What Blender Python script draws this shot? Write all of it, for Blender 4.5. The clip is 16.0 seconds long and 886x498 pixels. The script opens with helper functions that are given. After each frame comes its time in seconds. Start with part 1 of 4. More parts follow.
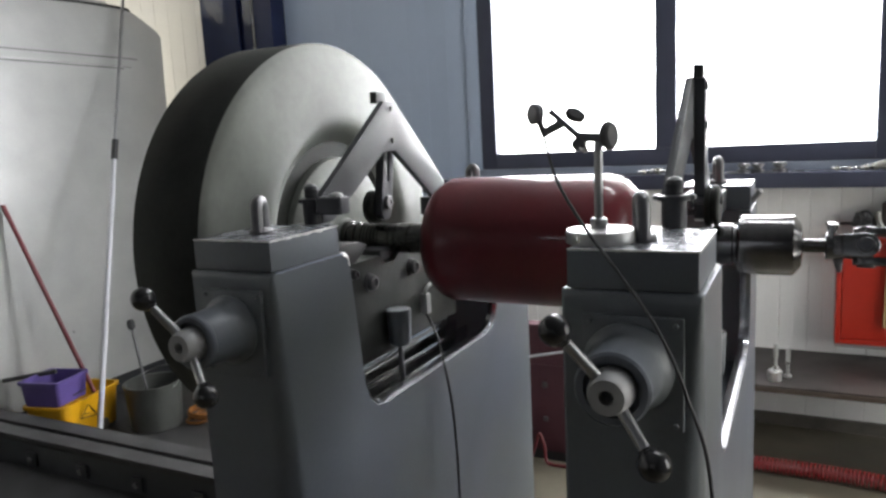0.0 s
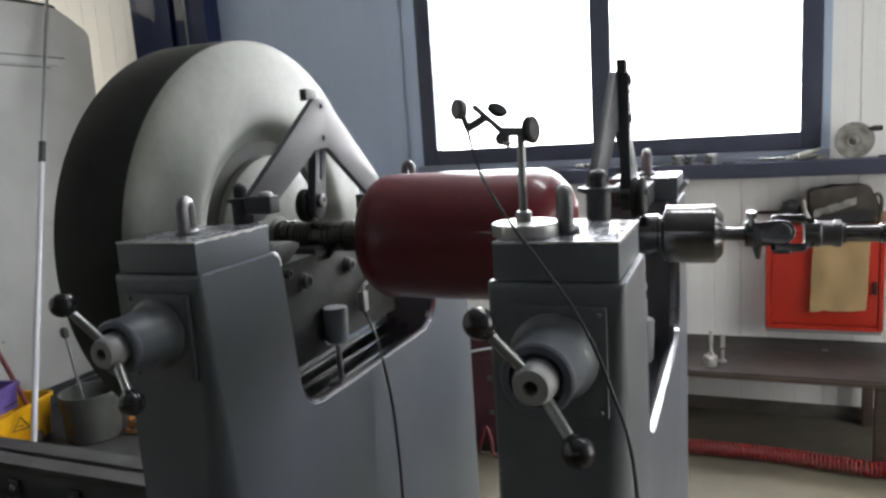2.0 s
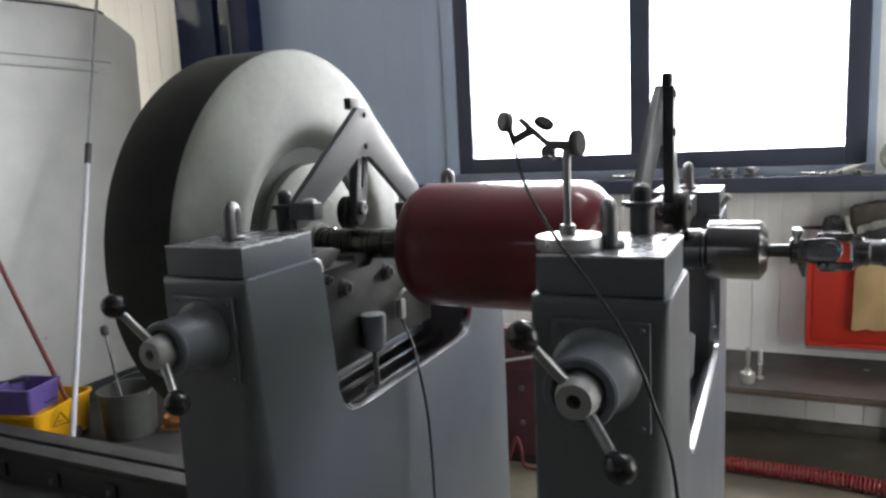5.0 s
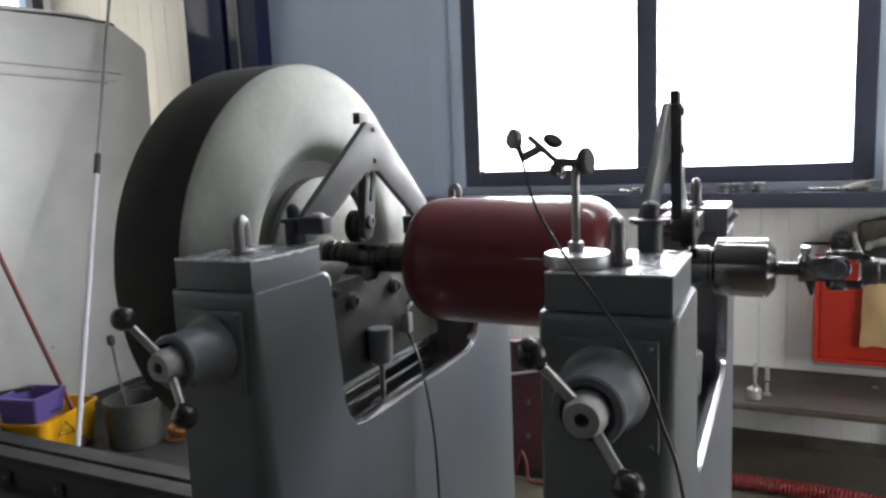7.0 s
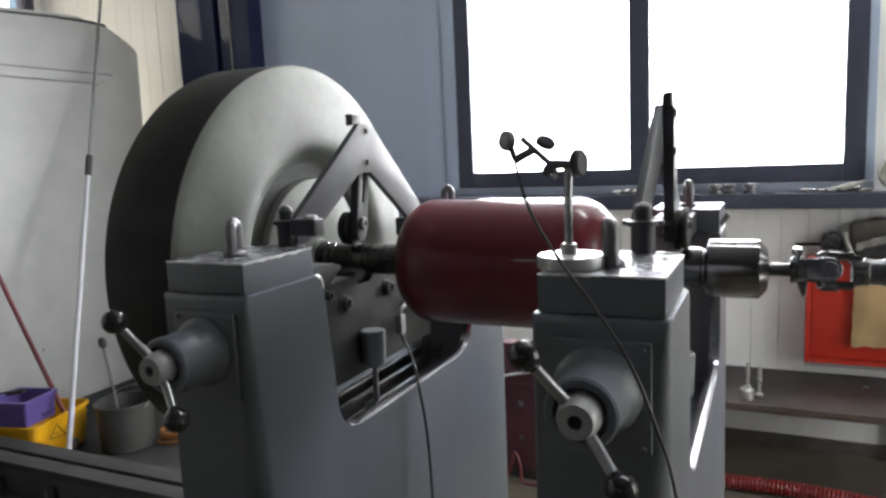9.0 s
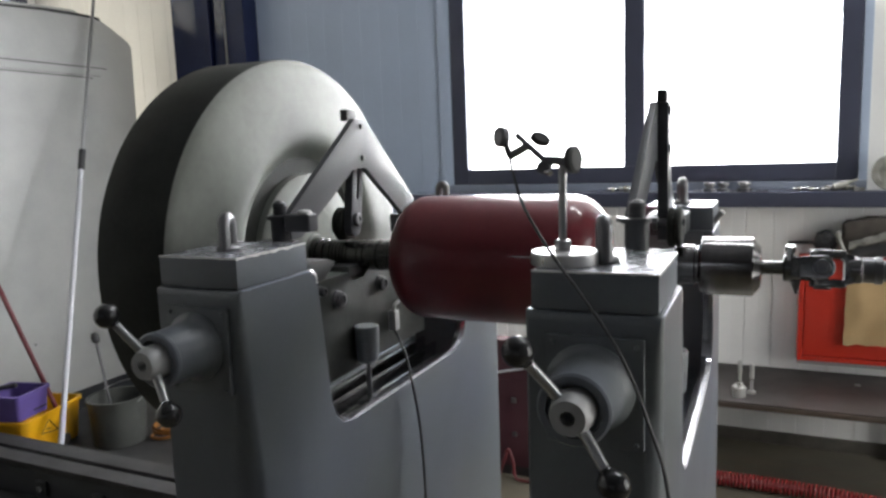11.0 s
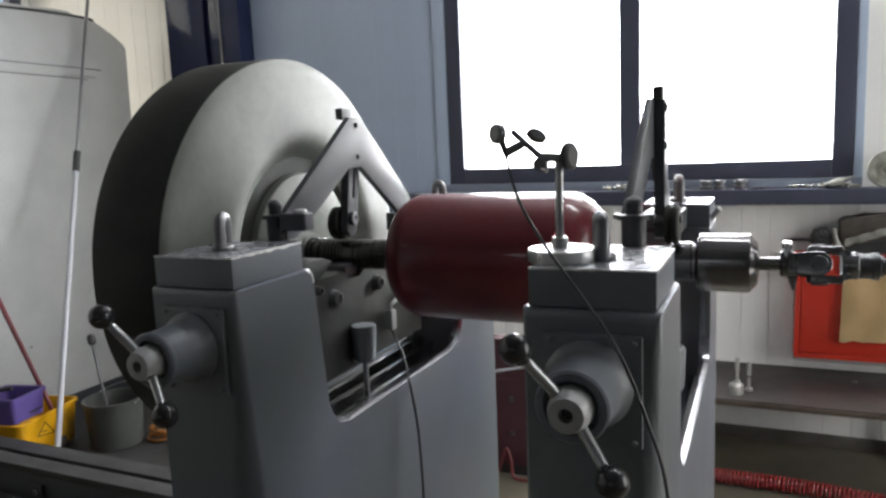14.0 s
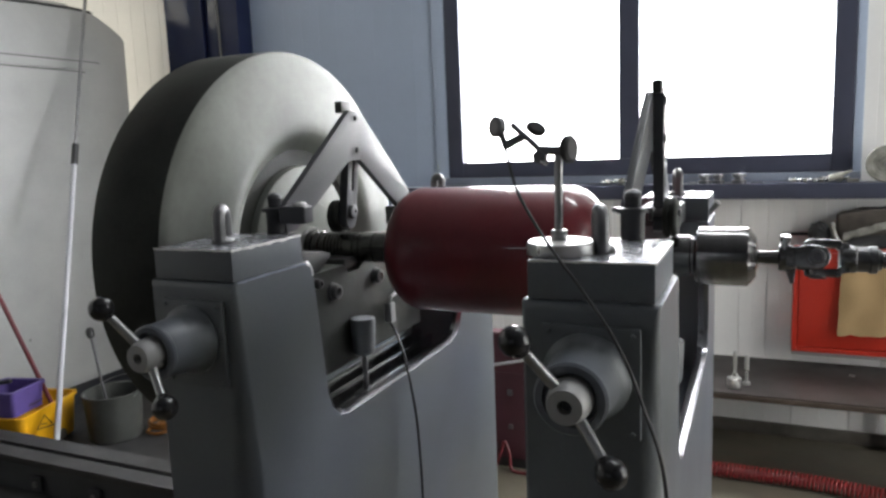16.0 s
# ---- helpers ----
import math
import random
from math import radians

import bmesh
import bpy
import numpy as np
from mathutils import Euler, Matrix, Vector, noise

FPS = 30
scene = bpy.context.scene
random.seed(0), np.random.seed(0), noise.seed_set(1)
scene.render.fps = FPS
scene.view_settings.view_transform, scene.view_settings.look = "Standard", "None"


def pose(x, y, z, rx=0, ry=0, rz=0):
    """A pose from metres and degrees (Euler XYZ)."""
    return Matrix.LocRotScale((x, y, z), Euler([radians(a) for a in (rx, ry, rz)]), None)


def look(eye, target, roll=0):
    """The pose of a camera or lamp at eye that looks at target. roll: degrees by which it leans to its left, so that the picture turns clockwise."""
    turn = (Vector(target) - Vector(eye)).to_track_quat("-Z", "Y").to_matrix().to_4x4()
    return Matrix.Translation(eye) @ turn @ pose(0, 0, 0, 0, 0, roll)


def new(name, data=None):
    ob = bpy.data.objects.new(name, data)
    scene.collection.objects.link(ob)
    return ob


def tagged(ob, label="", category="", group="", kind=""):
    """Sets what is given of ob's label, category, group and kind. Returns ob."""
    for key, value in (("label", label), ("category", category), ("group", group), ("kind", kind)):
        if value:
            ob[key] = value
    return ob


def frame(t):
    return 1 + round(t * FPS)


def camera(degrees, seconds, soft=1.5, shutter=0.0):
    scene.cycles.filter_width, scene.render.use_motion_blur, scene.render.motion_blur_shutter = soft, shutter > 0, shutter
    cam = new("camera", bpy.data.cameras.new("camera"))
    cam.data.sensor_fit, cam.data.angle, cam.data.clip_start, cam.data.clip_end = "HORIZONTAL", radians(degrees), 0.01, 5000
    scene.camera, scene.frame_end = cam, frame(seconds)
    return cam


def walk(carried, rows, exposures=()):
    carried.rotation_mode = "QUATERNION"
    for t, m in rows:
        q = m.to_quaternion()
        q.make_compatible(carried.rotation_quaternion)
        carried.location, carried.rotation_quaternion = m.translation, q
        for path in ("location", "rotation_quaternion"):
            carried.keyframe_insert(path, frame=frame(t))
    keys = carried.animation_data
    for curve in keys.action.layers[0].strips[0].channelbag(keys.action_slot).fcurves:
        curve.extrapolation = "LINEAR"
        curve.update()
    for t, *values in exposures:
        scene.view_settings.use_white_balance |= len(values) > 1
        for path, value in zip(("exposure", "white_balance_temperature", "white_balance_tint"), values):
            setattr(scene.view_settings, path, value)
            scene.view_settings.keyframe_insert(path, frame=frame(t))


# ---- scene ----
cam = camera(63.38, 16.0, soft=2.7)
# seconds, eye in metres, yaw, pitch and roll in degrees
ROWS = [
    (0.0, 0.7412, -0.8700, 1.6372, 26.72, -8.97, -2.96),
    (0.5, 0.7415, -0.8717, 1.6396, 25.91, -9.00, -3.18),
    (1.0, 0.7413, -0.8696, 1.6373, 26.48, -9.17, -3.26),
    (1.5, 0.7529, -0.8639, 1.6353, 24.42, -9.60, -3.49),
    (2.0, 0.7669, -0.8600, 1.6339, 22.53, -9.44, -3.73),
    (2.5, 0.7788, -0.8598, 1.6335, 19.99, -9.73, -4.00),
    (3.0, 0.7816, -0.8626, 1.6338, 19.44, -9.81, -3.95),
    (3.5, 0.7741, -0.8619, 1.6334, 20.98, -10.07, -4.03),
    (4.0, 0.7691, -0.8673, 1.6358, 22.15, -10.19, -3.10),
    (4.5, 0.7578, -0.8704, 1.6385, 23.99, -9.45, -3.02),
    (4.7, 0.7555, -0.8712, 1.6395, 24.77, -9.09, -3.00),
    (7.0, 0.7522, -0.8761, 1.6479, 25.42, -7.80, -2.42),
    (7.5, 0.7513, -0.8749, 1.6479, 25.18, -7.76, -2.19),
    (8.0, 0.7518, -0.8738, 1.6482, 25.01, -7.69, -2.29),
    (8.5, 0.7508, -0.8733, 1.6487, 24.95, -7.69, -2.24),
    (9.0, 0.7517, -0.8741, 1.6487, 24.87, -7.73, -2.45),
    (9.2, 0.7517, -0.8741, 1.6485, 24.98, -7.92, -2.43),
    (11.5, 0.7520, -0.8725, 1.6465, 24.30, -8.01, -2.09),
    (12.0, 0.7510, -0.8681, 1.6448, 24.26, -8.00, -2.22),
    (12.5, 0.7502, -0.8679, 1.6441, 24.36, -8.00, -2.40),
    (13.0, 0.7505, -0.8712, 1.6454, 24.25, -7.79, -2.20),
    (13.5, 0.7501, -0.8728, 1.6439, 24.05, -7.90, -2.23),
    (14.0, 0.7504, -0.8698, 1.6439, 24.16, -8.02, -2.40),
    (14.5, 0.7496, -0.8701, 1.6433, 24.20, -8.18, -2.37),
    (15.0, 0.7493, -0.8740, 1.6433, 24.10, -8.17, -2.25),
    (15.5, 0.7514, -0.8727, 1.6424, 23.90, -8.43, -2.31),
    (16.0, 0.7504, -0.8727, 1.6425, 24.07, -8.50, -2.31),
]
walk(cam, [(t, pose(x, y, z, 90 + pitch, 0, yaw) @ pose(0, 0, 0, 0, 0, roll)) for t, x, y, z, yaw, pitch, roll in ROWS],
     [(0.0, 0.14), (1.0, 0.14), (2.0, 0.09), (3.5, 0.09), (4.5, 0.14), (16.0, 0.14)])

# ---- light ----
world = bpy.data.worlds.new("sky")
scene.world = world
world.use_nodes = True
wn = world.node_tree.nodes
sky = wn.new("ShaderNodeTexSky")
sky.sky_type, sky.sun_disc = "NISHITA", False
sky.sun_elevation, sky.sun_rotation = radians(62), radians(-60)
world.node_tree.links.new(sky.outputs[0], wn["Background"].inputs[0])
wn["Background"].inputs[1].default_value = 0.12


def lamp(name, kind, m, energy, color=(1, 1, 1), size=(1, 1)):
    d = bpy.data.lights.new(name, kind)
    d.energy, d.color = energy, color
    if kind == "AREA":
        d.shape, d.size, d.size_y = "RECTANGLE", size[0], size[1]
    ob = new(name, d)
    ob.matrix_world = m
    return ob


sun = lamp("sun", "SUN", look((-6, -2, 6), (-4.6, 3.2, -4.6)), 2.5, (1, 0.94, 0.84))
sun.data.angle = radians(0.6)
lamp("daylight_north", "AREA", look((0.08, 3.50, 2.25), (0.08, 0, 2.25)), 430, (0.97, 0.98, 1), (2.3, 1.7))
# Light for an unseen upper window, added to widen the cylinder's pale band.
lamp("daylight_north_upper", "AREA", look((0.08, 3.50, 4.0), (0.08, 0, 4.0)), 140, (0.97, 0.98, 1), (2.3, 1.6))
lamp("daylight_west", "AREA", look((-4.85, 1.88, 2.42), (0, 1.88, 2.42)), 58, (1, 0.92, 0.75), (2.5, 3.0))
# East fill light, added and moved until the side faces took their tone.
lamp("added_fill_east", "AREA", look((3.9, 1.25, 1.65), (0, 1.25, 1.65)), 88, (1, 0.99, 0.96), (2.4, 2.6))
# Unseen high strip, added for the thin highlight along shaft and coupling.
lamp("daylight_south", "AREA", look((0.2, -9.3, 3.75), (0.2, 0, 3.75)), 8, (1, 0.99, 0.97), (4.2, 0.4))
# Unseen roof slot, added to brighten the right-hand wall.
lamp("added_fill_roof", "AREA", look((1.9, 1.85, 5.36), (1.9, 1.8501, 0)), 95, (0.95, 0.98, 1), (3.0, 0.26))


# ---- materials ----
def mat(name, color, rough=0.5, metal=0.0, vary=0.12, scale=6.0, grain=90.0, bump=0.05, second=None, coat=0.0, coat_rough=0.03, spec=0.5, rvary=0.12, spread=0.0, stretch=(1, 1, 1), wave=0.0):
    m = bpy.data.materials.new(name)
    m.use_nodes = True
    nt = m.node_tree
    n, l = nt.nodes, nt.links
    b = n["Principled BSDF"]
    co = n.new("ShaderNodeTexCoord")
    mp = n.new("ShaderNodeMapping")
    mp.inputs["Scale"].default_value = stretch
    l.new(co.outputs["Object"], mp.inputs[0])
    big, fine = n.new("ShaderNodeTexNoise"), n.new("ShaderNodeTexNoise")
    big.inputs["Scale"].default_value, big.inputs["Detail"].default_value = scale, 6
    fine.inputs["Scale"].default_value, fine.inputs["Detail"].default_value = grain, 3
    l.new(mp.outputs[0], big.inputs[0]), l.new(mp.outputs[0], fine.inputs[0])
    ramp = n.new("ShaderNodeMapRange")
    ramp.inputs["From Min"].default_value, ramp.inputs["From Max"].default_value = 0.32, 0.7
    l.new(big.outputs[0], ramp.inputs[0])
    mix = n.new("ShaderNodeMix")
    mix.data_type = "RGBA"
    c2 = second or tuple(max(0.0, c * (1 - 2 * vary)) for c in color)
    mix.inputs["A"].default_value, mix.inputs["B"].default_value = (*color, 1), (*c2, 1)
    l.new(ramp.outputs[0], mix.inputs["Factor"])
    hsv = n.new("ShaderNodeHueSaturation")
    l.new(mix.outputs["Result"], hsv.inputs["Color"])
    val = n.new("ShaderNodeMapRange")
    val.inputs["To Min"].default_value, val.inputs["To Max"].default_value = 1 - vary, 1 + vary
    l.new(fine.outputs[0], val.inputs[0])
    out = val.outputs[0]
    if spread:
        info = n.new("ShaderNodeObjectInfo")
        rr = n.new("ShaderNodeMapRange")
        rr.inputs["To Min"].default_value, rr.inputs["To Max"].default_value = 1 - spread, 1 + spread
        l.new(info.outputs["Random"], rr.inputs[0])
        mul = n.new("ShaderNodeMath")
        mul.operation = "MULTIPLY"
        l.new(out, mul.inputs[0]), l.new(rr.outputs[0], mul.inputs[1])
        out = mul.outputs[0]
    l.new(out, hsv.inputs["Value"])
    l.new(hsv.outputs[0], b.inputs["Base Color"])
    ro = n.new("ShaderNodeMapRange")
    ro.inputs["To Min"].default_value, ro.inputs["To Max"].default_value = max(0.03, rough - rvary), min(1, rough + rvary)
    l.new(big.outputs[0], ro.inputs[0]), l.new(ro.outputs[0], b.inputs["Roughness"])
    b.inputs["Metallic"].default_value, b.inputs["Specular IOR Level"].default_value = metal, spec
    b.inputs["Coat Weight"].default_value, b.inputs["Coat Roughness"].default_value = coat, coat_rough
    if bump:
        bp = n.new("ShaderNodeBump")
        bp.inputs["Strength"].default_value, bp.inputs["Distance"].default_value = bump, 0.004
        l.new(fine.outputs[0], bp.inputs["Height"]), l.new(bp.outputs[0], b.inputs["Normal"])
        if wave:
            uneven = n.new("ShaderNodeBump")
            uneven.inputs["Strength"].default_value, uneven.inputs["Distance"].default_value = wave, 0.03
            l.new(big.outputs[0], uneven.inputs["Height"]), l.new(uneven.outputs[0], bp.inputs["Normal"])
    return m


def glass_mat():
    m = bpy.data.materials.new("window_glass")
    m.use_nodes = True
    b = m.node_tree.nodes["Principled BSDF"]
    b.inputs["Roughness"].default_value, b.inputs["Transmission Weight"].default_value = 0.02, 1.0
    b.inputs["IOR"].default_value = 1.45
    return m


def wheel_mat():
    """Turned aluminium: fine rings round the axle, cloudy stains, and gloss stretched across the turning marks."""
    m = mat("turned_aluminium_face", (0.150, 0.157, 0.141), 0.50, 0.06, 0.13, 5.0, 55, 0.0, second=(0.098, 0.104, 0.092), spec=0.25, rvary=0.07)
    nt = m.node_tree
    n, l = nt.nodes, nt.links
    b = n["Principled BSDF"]
    co, sep, comb = n.new("ShaderNodeTexCoord"), n.new("ShaderNodeSeparateXYZ"), n.new("ShaderNodeCombineXYZ")
    l.new(co.outputs["Object"], sep.inputs[0])
    l.new(sep.outputs["Y"], comb.inputs["X"]), l.new(sep.outputs["Z"], comb.inputs["Y"])
    rad = n.new("ShaderNodeVectorMath")
    rad.operation = "LENGTH"
    l.new(comb.outputs[0], rad.inputs[0])
    rings = n.new("ShaderNodeTexNoise")
    rings.noise_dimensions = "1D"
    rings.inputs["Scale"].default_value, rings.inputs["Detail"].default_value = 130, 5
    l.new(rad.outputs["Value"], rings.inputs["W"])
    bump = n.new("ShaderNodeBump")
    bump.inputs["Strength"].default_value, bump.inputs["Distance"].default_value = 0.02, 0.002
    l.new(rings.outputs[0], bump.inputs["Height"]), l.new(bump.outputs[0], b.inputs["Normal"])
    shade = n.new("ShaderNodeMapRange")
    shade.inputs["To Min"].default_value, shade.inputs["To Max"].default_value = 0.965, 1.035
    l.new(rings.outputs[0], shade.inputs[0])
    old = b.inputs["Base Color"].links[0].from_socket
    mul = n.new("ShaderNodeMix")
    mul.data_type, mul.blend_type = "RGBA", "MULTIPLY"
    mul.inputs["Factor"].default_value = 1.0
    l.new(old, mul.inputs["A"]), l.new(shade.outputs[0], mul.inputs["B"])
    l.new(mul.outputs["Result"], b.inputs["Base Color"])
    way = n.new("ShaderNodeTangent")
    way.direction_type, way.axis = "RADIAL", "X"
    l.new(way.outputs[0], b.inputs["Tangent"])
    b.inputs["Anisotropic"].default_value = 0.35
    return m


COUPLING = mat("turned_steel_coupling", (0.19, 0.185, 0.185), 0.15, 0.95, 0.08, 14, 160, 0.03, stretch=(6, 1, 1), rvary=0.05)
LIP = mat("polished_lip_steel", (0.32, 0.32, 0.34), 0.20, 1.0, 0.1, 20, 160, 0.03, rvary=0.06)
SHAFT = mat("oiled_steel_shaft", (0.13, 0.128, 0.122), 0.17, 0.75, 0.14, 14, 160, 0.06)
PAINT = mat("machine_grey_paint", (0.098, 0.108, 0.138), 0.38, 0, 0.08, 2.6, 160, 0.06, second=(0.109, 0.120, 0.117), rvary=0.08, wave=0.05)
BRACKET = mat("bracket_grey_paint", (0.058, 0.060, 0.066), 0.30, 0, 0.07, 9, 160, 0.06, rvary=0.05, spec=0.25)
WORN = mat("bare_worn_edge", (0.78, 0.78, 0.77), 0.38, 0.3, 0.12, 60, 200, 0.06)
CRADLE = mat("oily_cast_iron", (0.044, 0.047, 0.042), 0.42, 0.1, 0.12, 12, 120, 0.08, second=(0.024, 0.025, 0.024), spec=0.3)
SILL = mat("grey_blue_sill", (0.24, 0.27, 0.33), 0.4, 0, 0.05, 3, 60, 0.03)
PAINT_DARK = mat("machine_dark_paint", (0.034, 0.036, 0.040), 0.4, 0, 0.06, 4, 140, 0.06, spec=0.35)
PLATE = mat("worn_plate_paint", (0.38, 0.39, 0.42), 0.26, 0.6, 0.16, 34, 160, 0.06, second=(0.11, 0.115, 0.14), rvary=0.16)
STEEL = mat("machined_steel", (0.36, 0.36, 0.36), 0.32, 1.0, 0.08, 9, 200, 0.04)
YOKE = mat("oiled_forged_joint", (0.17, 0.168, 0.17), 0.20, 0.8, 0.14, 30, 160, 0.10, rvary=0.06)
DARK_STEEL = mat("dark_steel", (0.16, 0.16, 0.165), 0.36, 0.8, 0.1, 14, 160, 0.08)
CHROME = mat("bright_steel", (0.68, 0.68, 0.68), 0.16, 1.0, 0.05, 10, 220, 0.02, rvary=0.06)
BASE = mat("ground_steel_disc", (0.62, 0.62, 0.61), 0.30, 0.85, 0.06, 20, 200, 0.04)
# Unseen walls, darkened so less light bounces onto the pedestals' fronts.
DIM_WALL = mat("low_bounce_wall_grey", (0.13, 0.135, 0.145), 0.6, 0, 0.06, 1.5, 40, 0.03)
SKIRT = mat("dark_foot_strip", (0.105, 0.096, 0.080), 0.55, 0, 0.14, 7, 60, 0.05, second=(0.060, 0.055, 0.047))
WHITE_HUB = mat("pale_cast_hub", (0.29, 0.29, 0.288), 0.36, 0.0, 0.05, 12, 180, 0.06)
BAKELITE = mat("black_bakelite", (0.012, 0.012, 0.013), 0.18, 0, 0.1, 10, 60, 0.02, rvary=0.06)
WHEEL = wheel_mat()
RIM = mat("black_rim", (0.028, 0.030, 0.026), 0.7, 0.0, 0.22, 5, 120, 0.06, spec=0.2)
RED = mat("dark_red_enamel", (0.140, 0.013, 0.019), 0.42, 0, 0.10, 9, 90, 0.03, coat=0.7, coat_rough=0.05, spec=0.25, rvary=0.10)
PANEL_BLUE = mat("blue_grey_panel", (0.40, 0.475, 0.60), 0.35, 0, 0.04, 1.4, 60, 0.02, spread=0.02)
PANEL = mat("wall_panel_paint", (0.79, 0.785, 0.765), 0.42, 0, 0.035, 1.6, 60, 0.02, spread=0.02)
NAVY = mat("navy_steel_paint", (0.012, 0.017, 0.05), 0.12, 0, 0.1, 5, 90, 0.02, spec=0.35, rvary=0.03)
FRAME = mat("slate_window_frame", (0.050, 0.055, 0.085), 0.38, 0, 0.08, 6, 100, 0.03)
CONCRETE = mat("khaki_floor", (0.128, 0.113, 0.081), 0.45, 0, 0.1, 2.2, 45, 0.12, second=(0.080, 0.072, 0.054))
# Darkened too, to hold down light bounced from above.
CEIL = mat("ceiling_panel", (0.15, 0.155, 0.165), 0.6, 0, 0.04, 2, 40, 0.03)
GUARD = mat("white_enamel_guard", (0.385, 0.387, 0.376), 0.30, 0, 0.04, 3.5, 50, 0.02, second=(0.325, 0.33, 0.32), coat=0.35, coat_rough=0.10, rvary=0.05, wave=0.10)
SEAM = mat("guard_seam_grey", (0.13, 0.13, 0.13), 0.4, 0, 0.05, 2.4, 50, 0.02)
PLATFORM = mat("dark_steel_platform", (0.036, 0.035, 0.036), 0.5, 0.0, 0.15, 5, 70, 0.1, spec=0.3)
YELLOW = mat("yellow_plastic", (0.60, 0.31, 0.007), 0.4, 0, 0.06, 9, 80, 0.03)
VIOLET = mat("violet_blue_plastic", (0.095, 0.065, 0.23), 0.4, 0, 0.07, 9, 80, 0.03)
PAIL = mat("grey_pail", (0.058, 0.061, 0.056), 0.5, 0.1, 0.1, 9, 80, 0.05)
POLE_WHITE = mat("white_pole_tube", (0.46, 0.47, 0.50), 0.3, 0, 0.04, 9, 60, 0.02)
POLE_RED = mat("dark_red_pole", (0.13, 0.018, 0.022), 0.4, 0, 0.1, 9, 60, 0.02)
BLACK = mat("black_plastic", (0.022, 0.022, 0.023), 0.45, 0, 0.1, 9, 60, 0.03)
ORANGE = mat("orange_hose", (0.22, 0.082, 0.012), 0.45, 0, 0.08, 9, 60, 0.03)
MAROON = mat("dark_maroon_paint", (0.060, 0.016, 0.024), 0.5, 0, 0.12, 5, 80, 0.05)
HYDRANT = mat("orange_red_lacquer", (0.46, 0.028, 0.014), 0.35, 0, 0.08, 4, 60, 0.02)
CARD = mat("brown_cardboard", (0.40, 0.27, 0.13), 0.8, 0, 0.08, 5, 120, 0.06)
TABLE = mat("dark_worn_tabletop", (0.032, 0.026, 0.024), 0.5, 0.0, 0.18, 6, 60, 0.06, spec=0.3)
WOOD = mat("brown_table_wood", (0.22, 0.13, 0.075), 0.55, 0, 0.15, 8, 60, 0.08, stretch=(1, 1, 8))
LEGWOOD = mat("dark_table_wood", (0.072, 0.050, 0.036), 0.55, 0, 0.15, 8, 60, 0.08, stretch=(1, 1, 8))
HOSE = mat("red_coil_hose", (0.25, 0.014, 0.015), 0.3, 0, 0.08, 9, 50, 0.02)
CLOTH = mat("dark_canvas", (0.066, 0.055, 0.045), 0.85, 0, 0.22, 14, 160, 0.3)
GREYPLATE = mat("grey_handwheel", (0.34, 0.335, 0.30), 0.5, 0.3, 0.15, 18, 90, 0.1, second=(0.13, 0.125, 0.11))
BRASS = mat("tarnished_fitting_metal", (0.46, 0.44, 0.38), 0.28, 0.9, 0.1, 14, 90, 0.05)
GLASS = glass_mat()


# ---- mesh helpers ----
def bevel(bm, w, seg=2, angle=30):
    if w > 0:
        edges = [e for e in bm.edges if len(e.link_faces) == 2 and e.calc_face_angle(0) > radians(angle)]
        bmesh.ops.bevel(bm, geom=edges, offset=w, segments=seg, profile=0.7, affect="EDGES", clamp_overlap=True)
    return bm


def box(x0, x1, y0, y1, z0, z1, w=0.0, seg=2):
    bm = bmesh.new()
    m = Matrix.Translation(((x0 + x1) / 2, (y0 + y1) / 2, (z0 + z1) / 2)) @ Matrix.Diagonal((x1 - x0, y1 - y0, z1 - z0, 1))
    bmesh.ops.create_cube(bm, size=1, matrix=m)
    return bevel(bm, w, seg)


def prism(poly, axis, lo, hi, w=0.0, seg=2):
    """Extrudes a polygon along an axis: 'x' takes (y, z), 'y' takes (x, z), 'z' takes (x, y)."""
    bm = bmesh.new()
    put = {"x": lambda a, b, c: (c, a, b), "y": lambda a, b, c: (a, c, b), "z": lambda a, b, c: (a, b, c)}[axis]
    lower = [bm.verts.new(put(a, b, lo)) for a, b in poly]
    upper = [bm.verts.new(put(a, b, hi)) for a, b in poly]
    bm.faces.new(lower), bm.faces.new(upper)
    for i in range(len(poly)):
        j = (i + 1) % len(poly)
        bm.faces.new((lower[i], lower[j], upper[j], upper[i]))
    bmesh.ops.recalc_face_normals(bm, faces=bm.faces)
    return bevel(bm, w, seg, 35)


def lathe(profile, origin, way, seg=40):
    """Turns (along, radius) pairs round a line."""
    bm = bmesh.new()
    turn = Vector(way).to_track_quat("Z", "Y").to_matrix()
    rings = []
    for a, r in profile:
        if r < 1e-5:
            rings.append([bm.verts.new(Vector(origin) + turn @ Vector((0, 0, a)))])
        else:
            rings.append([bm.verts.new(Vector(origin) + turn @ Vector((r * math.cos(2 * math.pi * k / seg), r * math.sin(2 * math.pi * k / seg), a))) for k in range(seg)])
    for p, q in zip(rings, rings[1:]):
        for k in range(seg):
            j = (k + 1) % seg
            if len(p) == 1 and len(q) == 1:
                continue
            if len(p) == 1:
                bm.faces.new((p[0], q[k], q[j]))
            elif len(q) == 1:
                bm.faces.new((p[k], p[j], q[0]))
            else:
                bm.faces.new((p[k], p[j], q[j], q[k]))
    for ring, flip in ((rings[0], True), (rings[-1], False)):
        if len(ring) > 1:
            bm.faces.new(ring[::-1] if flip else ring)
    bmesh.ops.recalc_face_normals(bm, faces=bm.faces)
    return bm


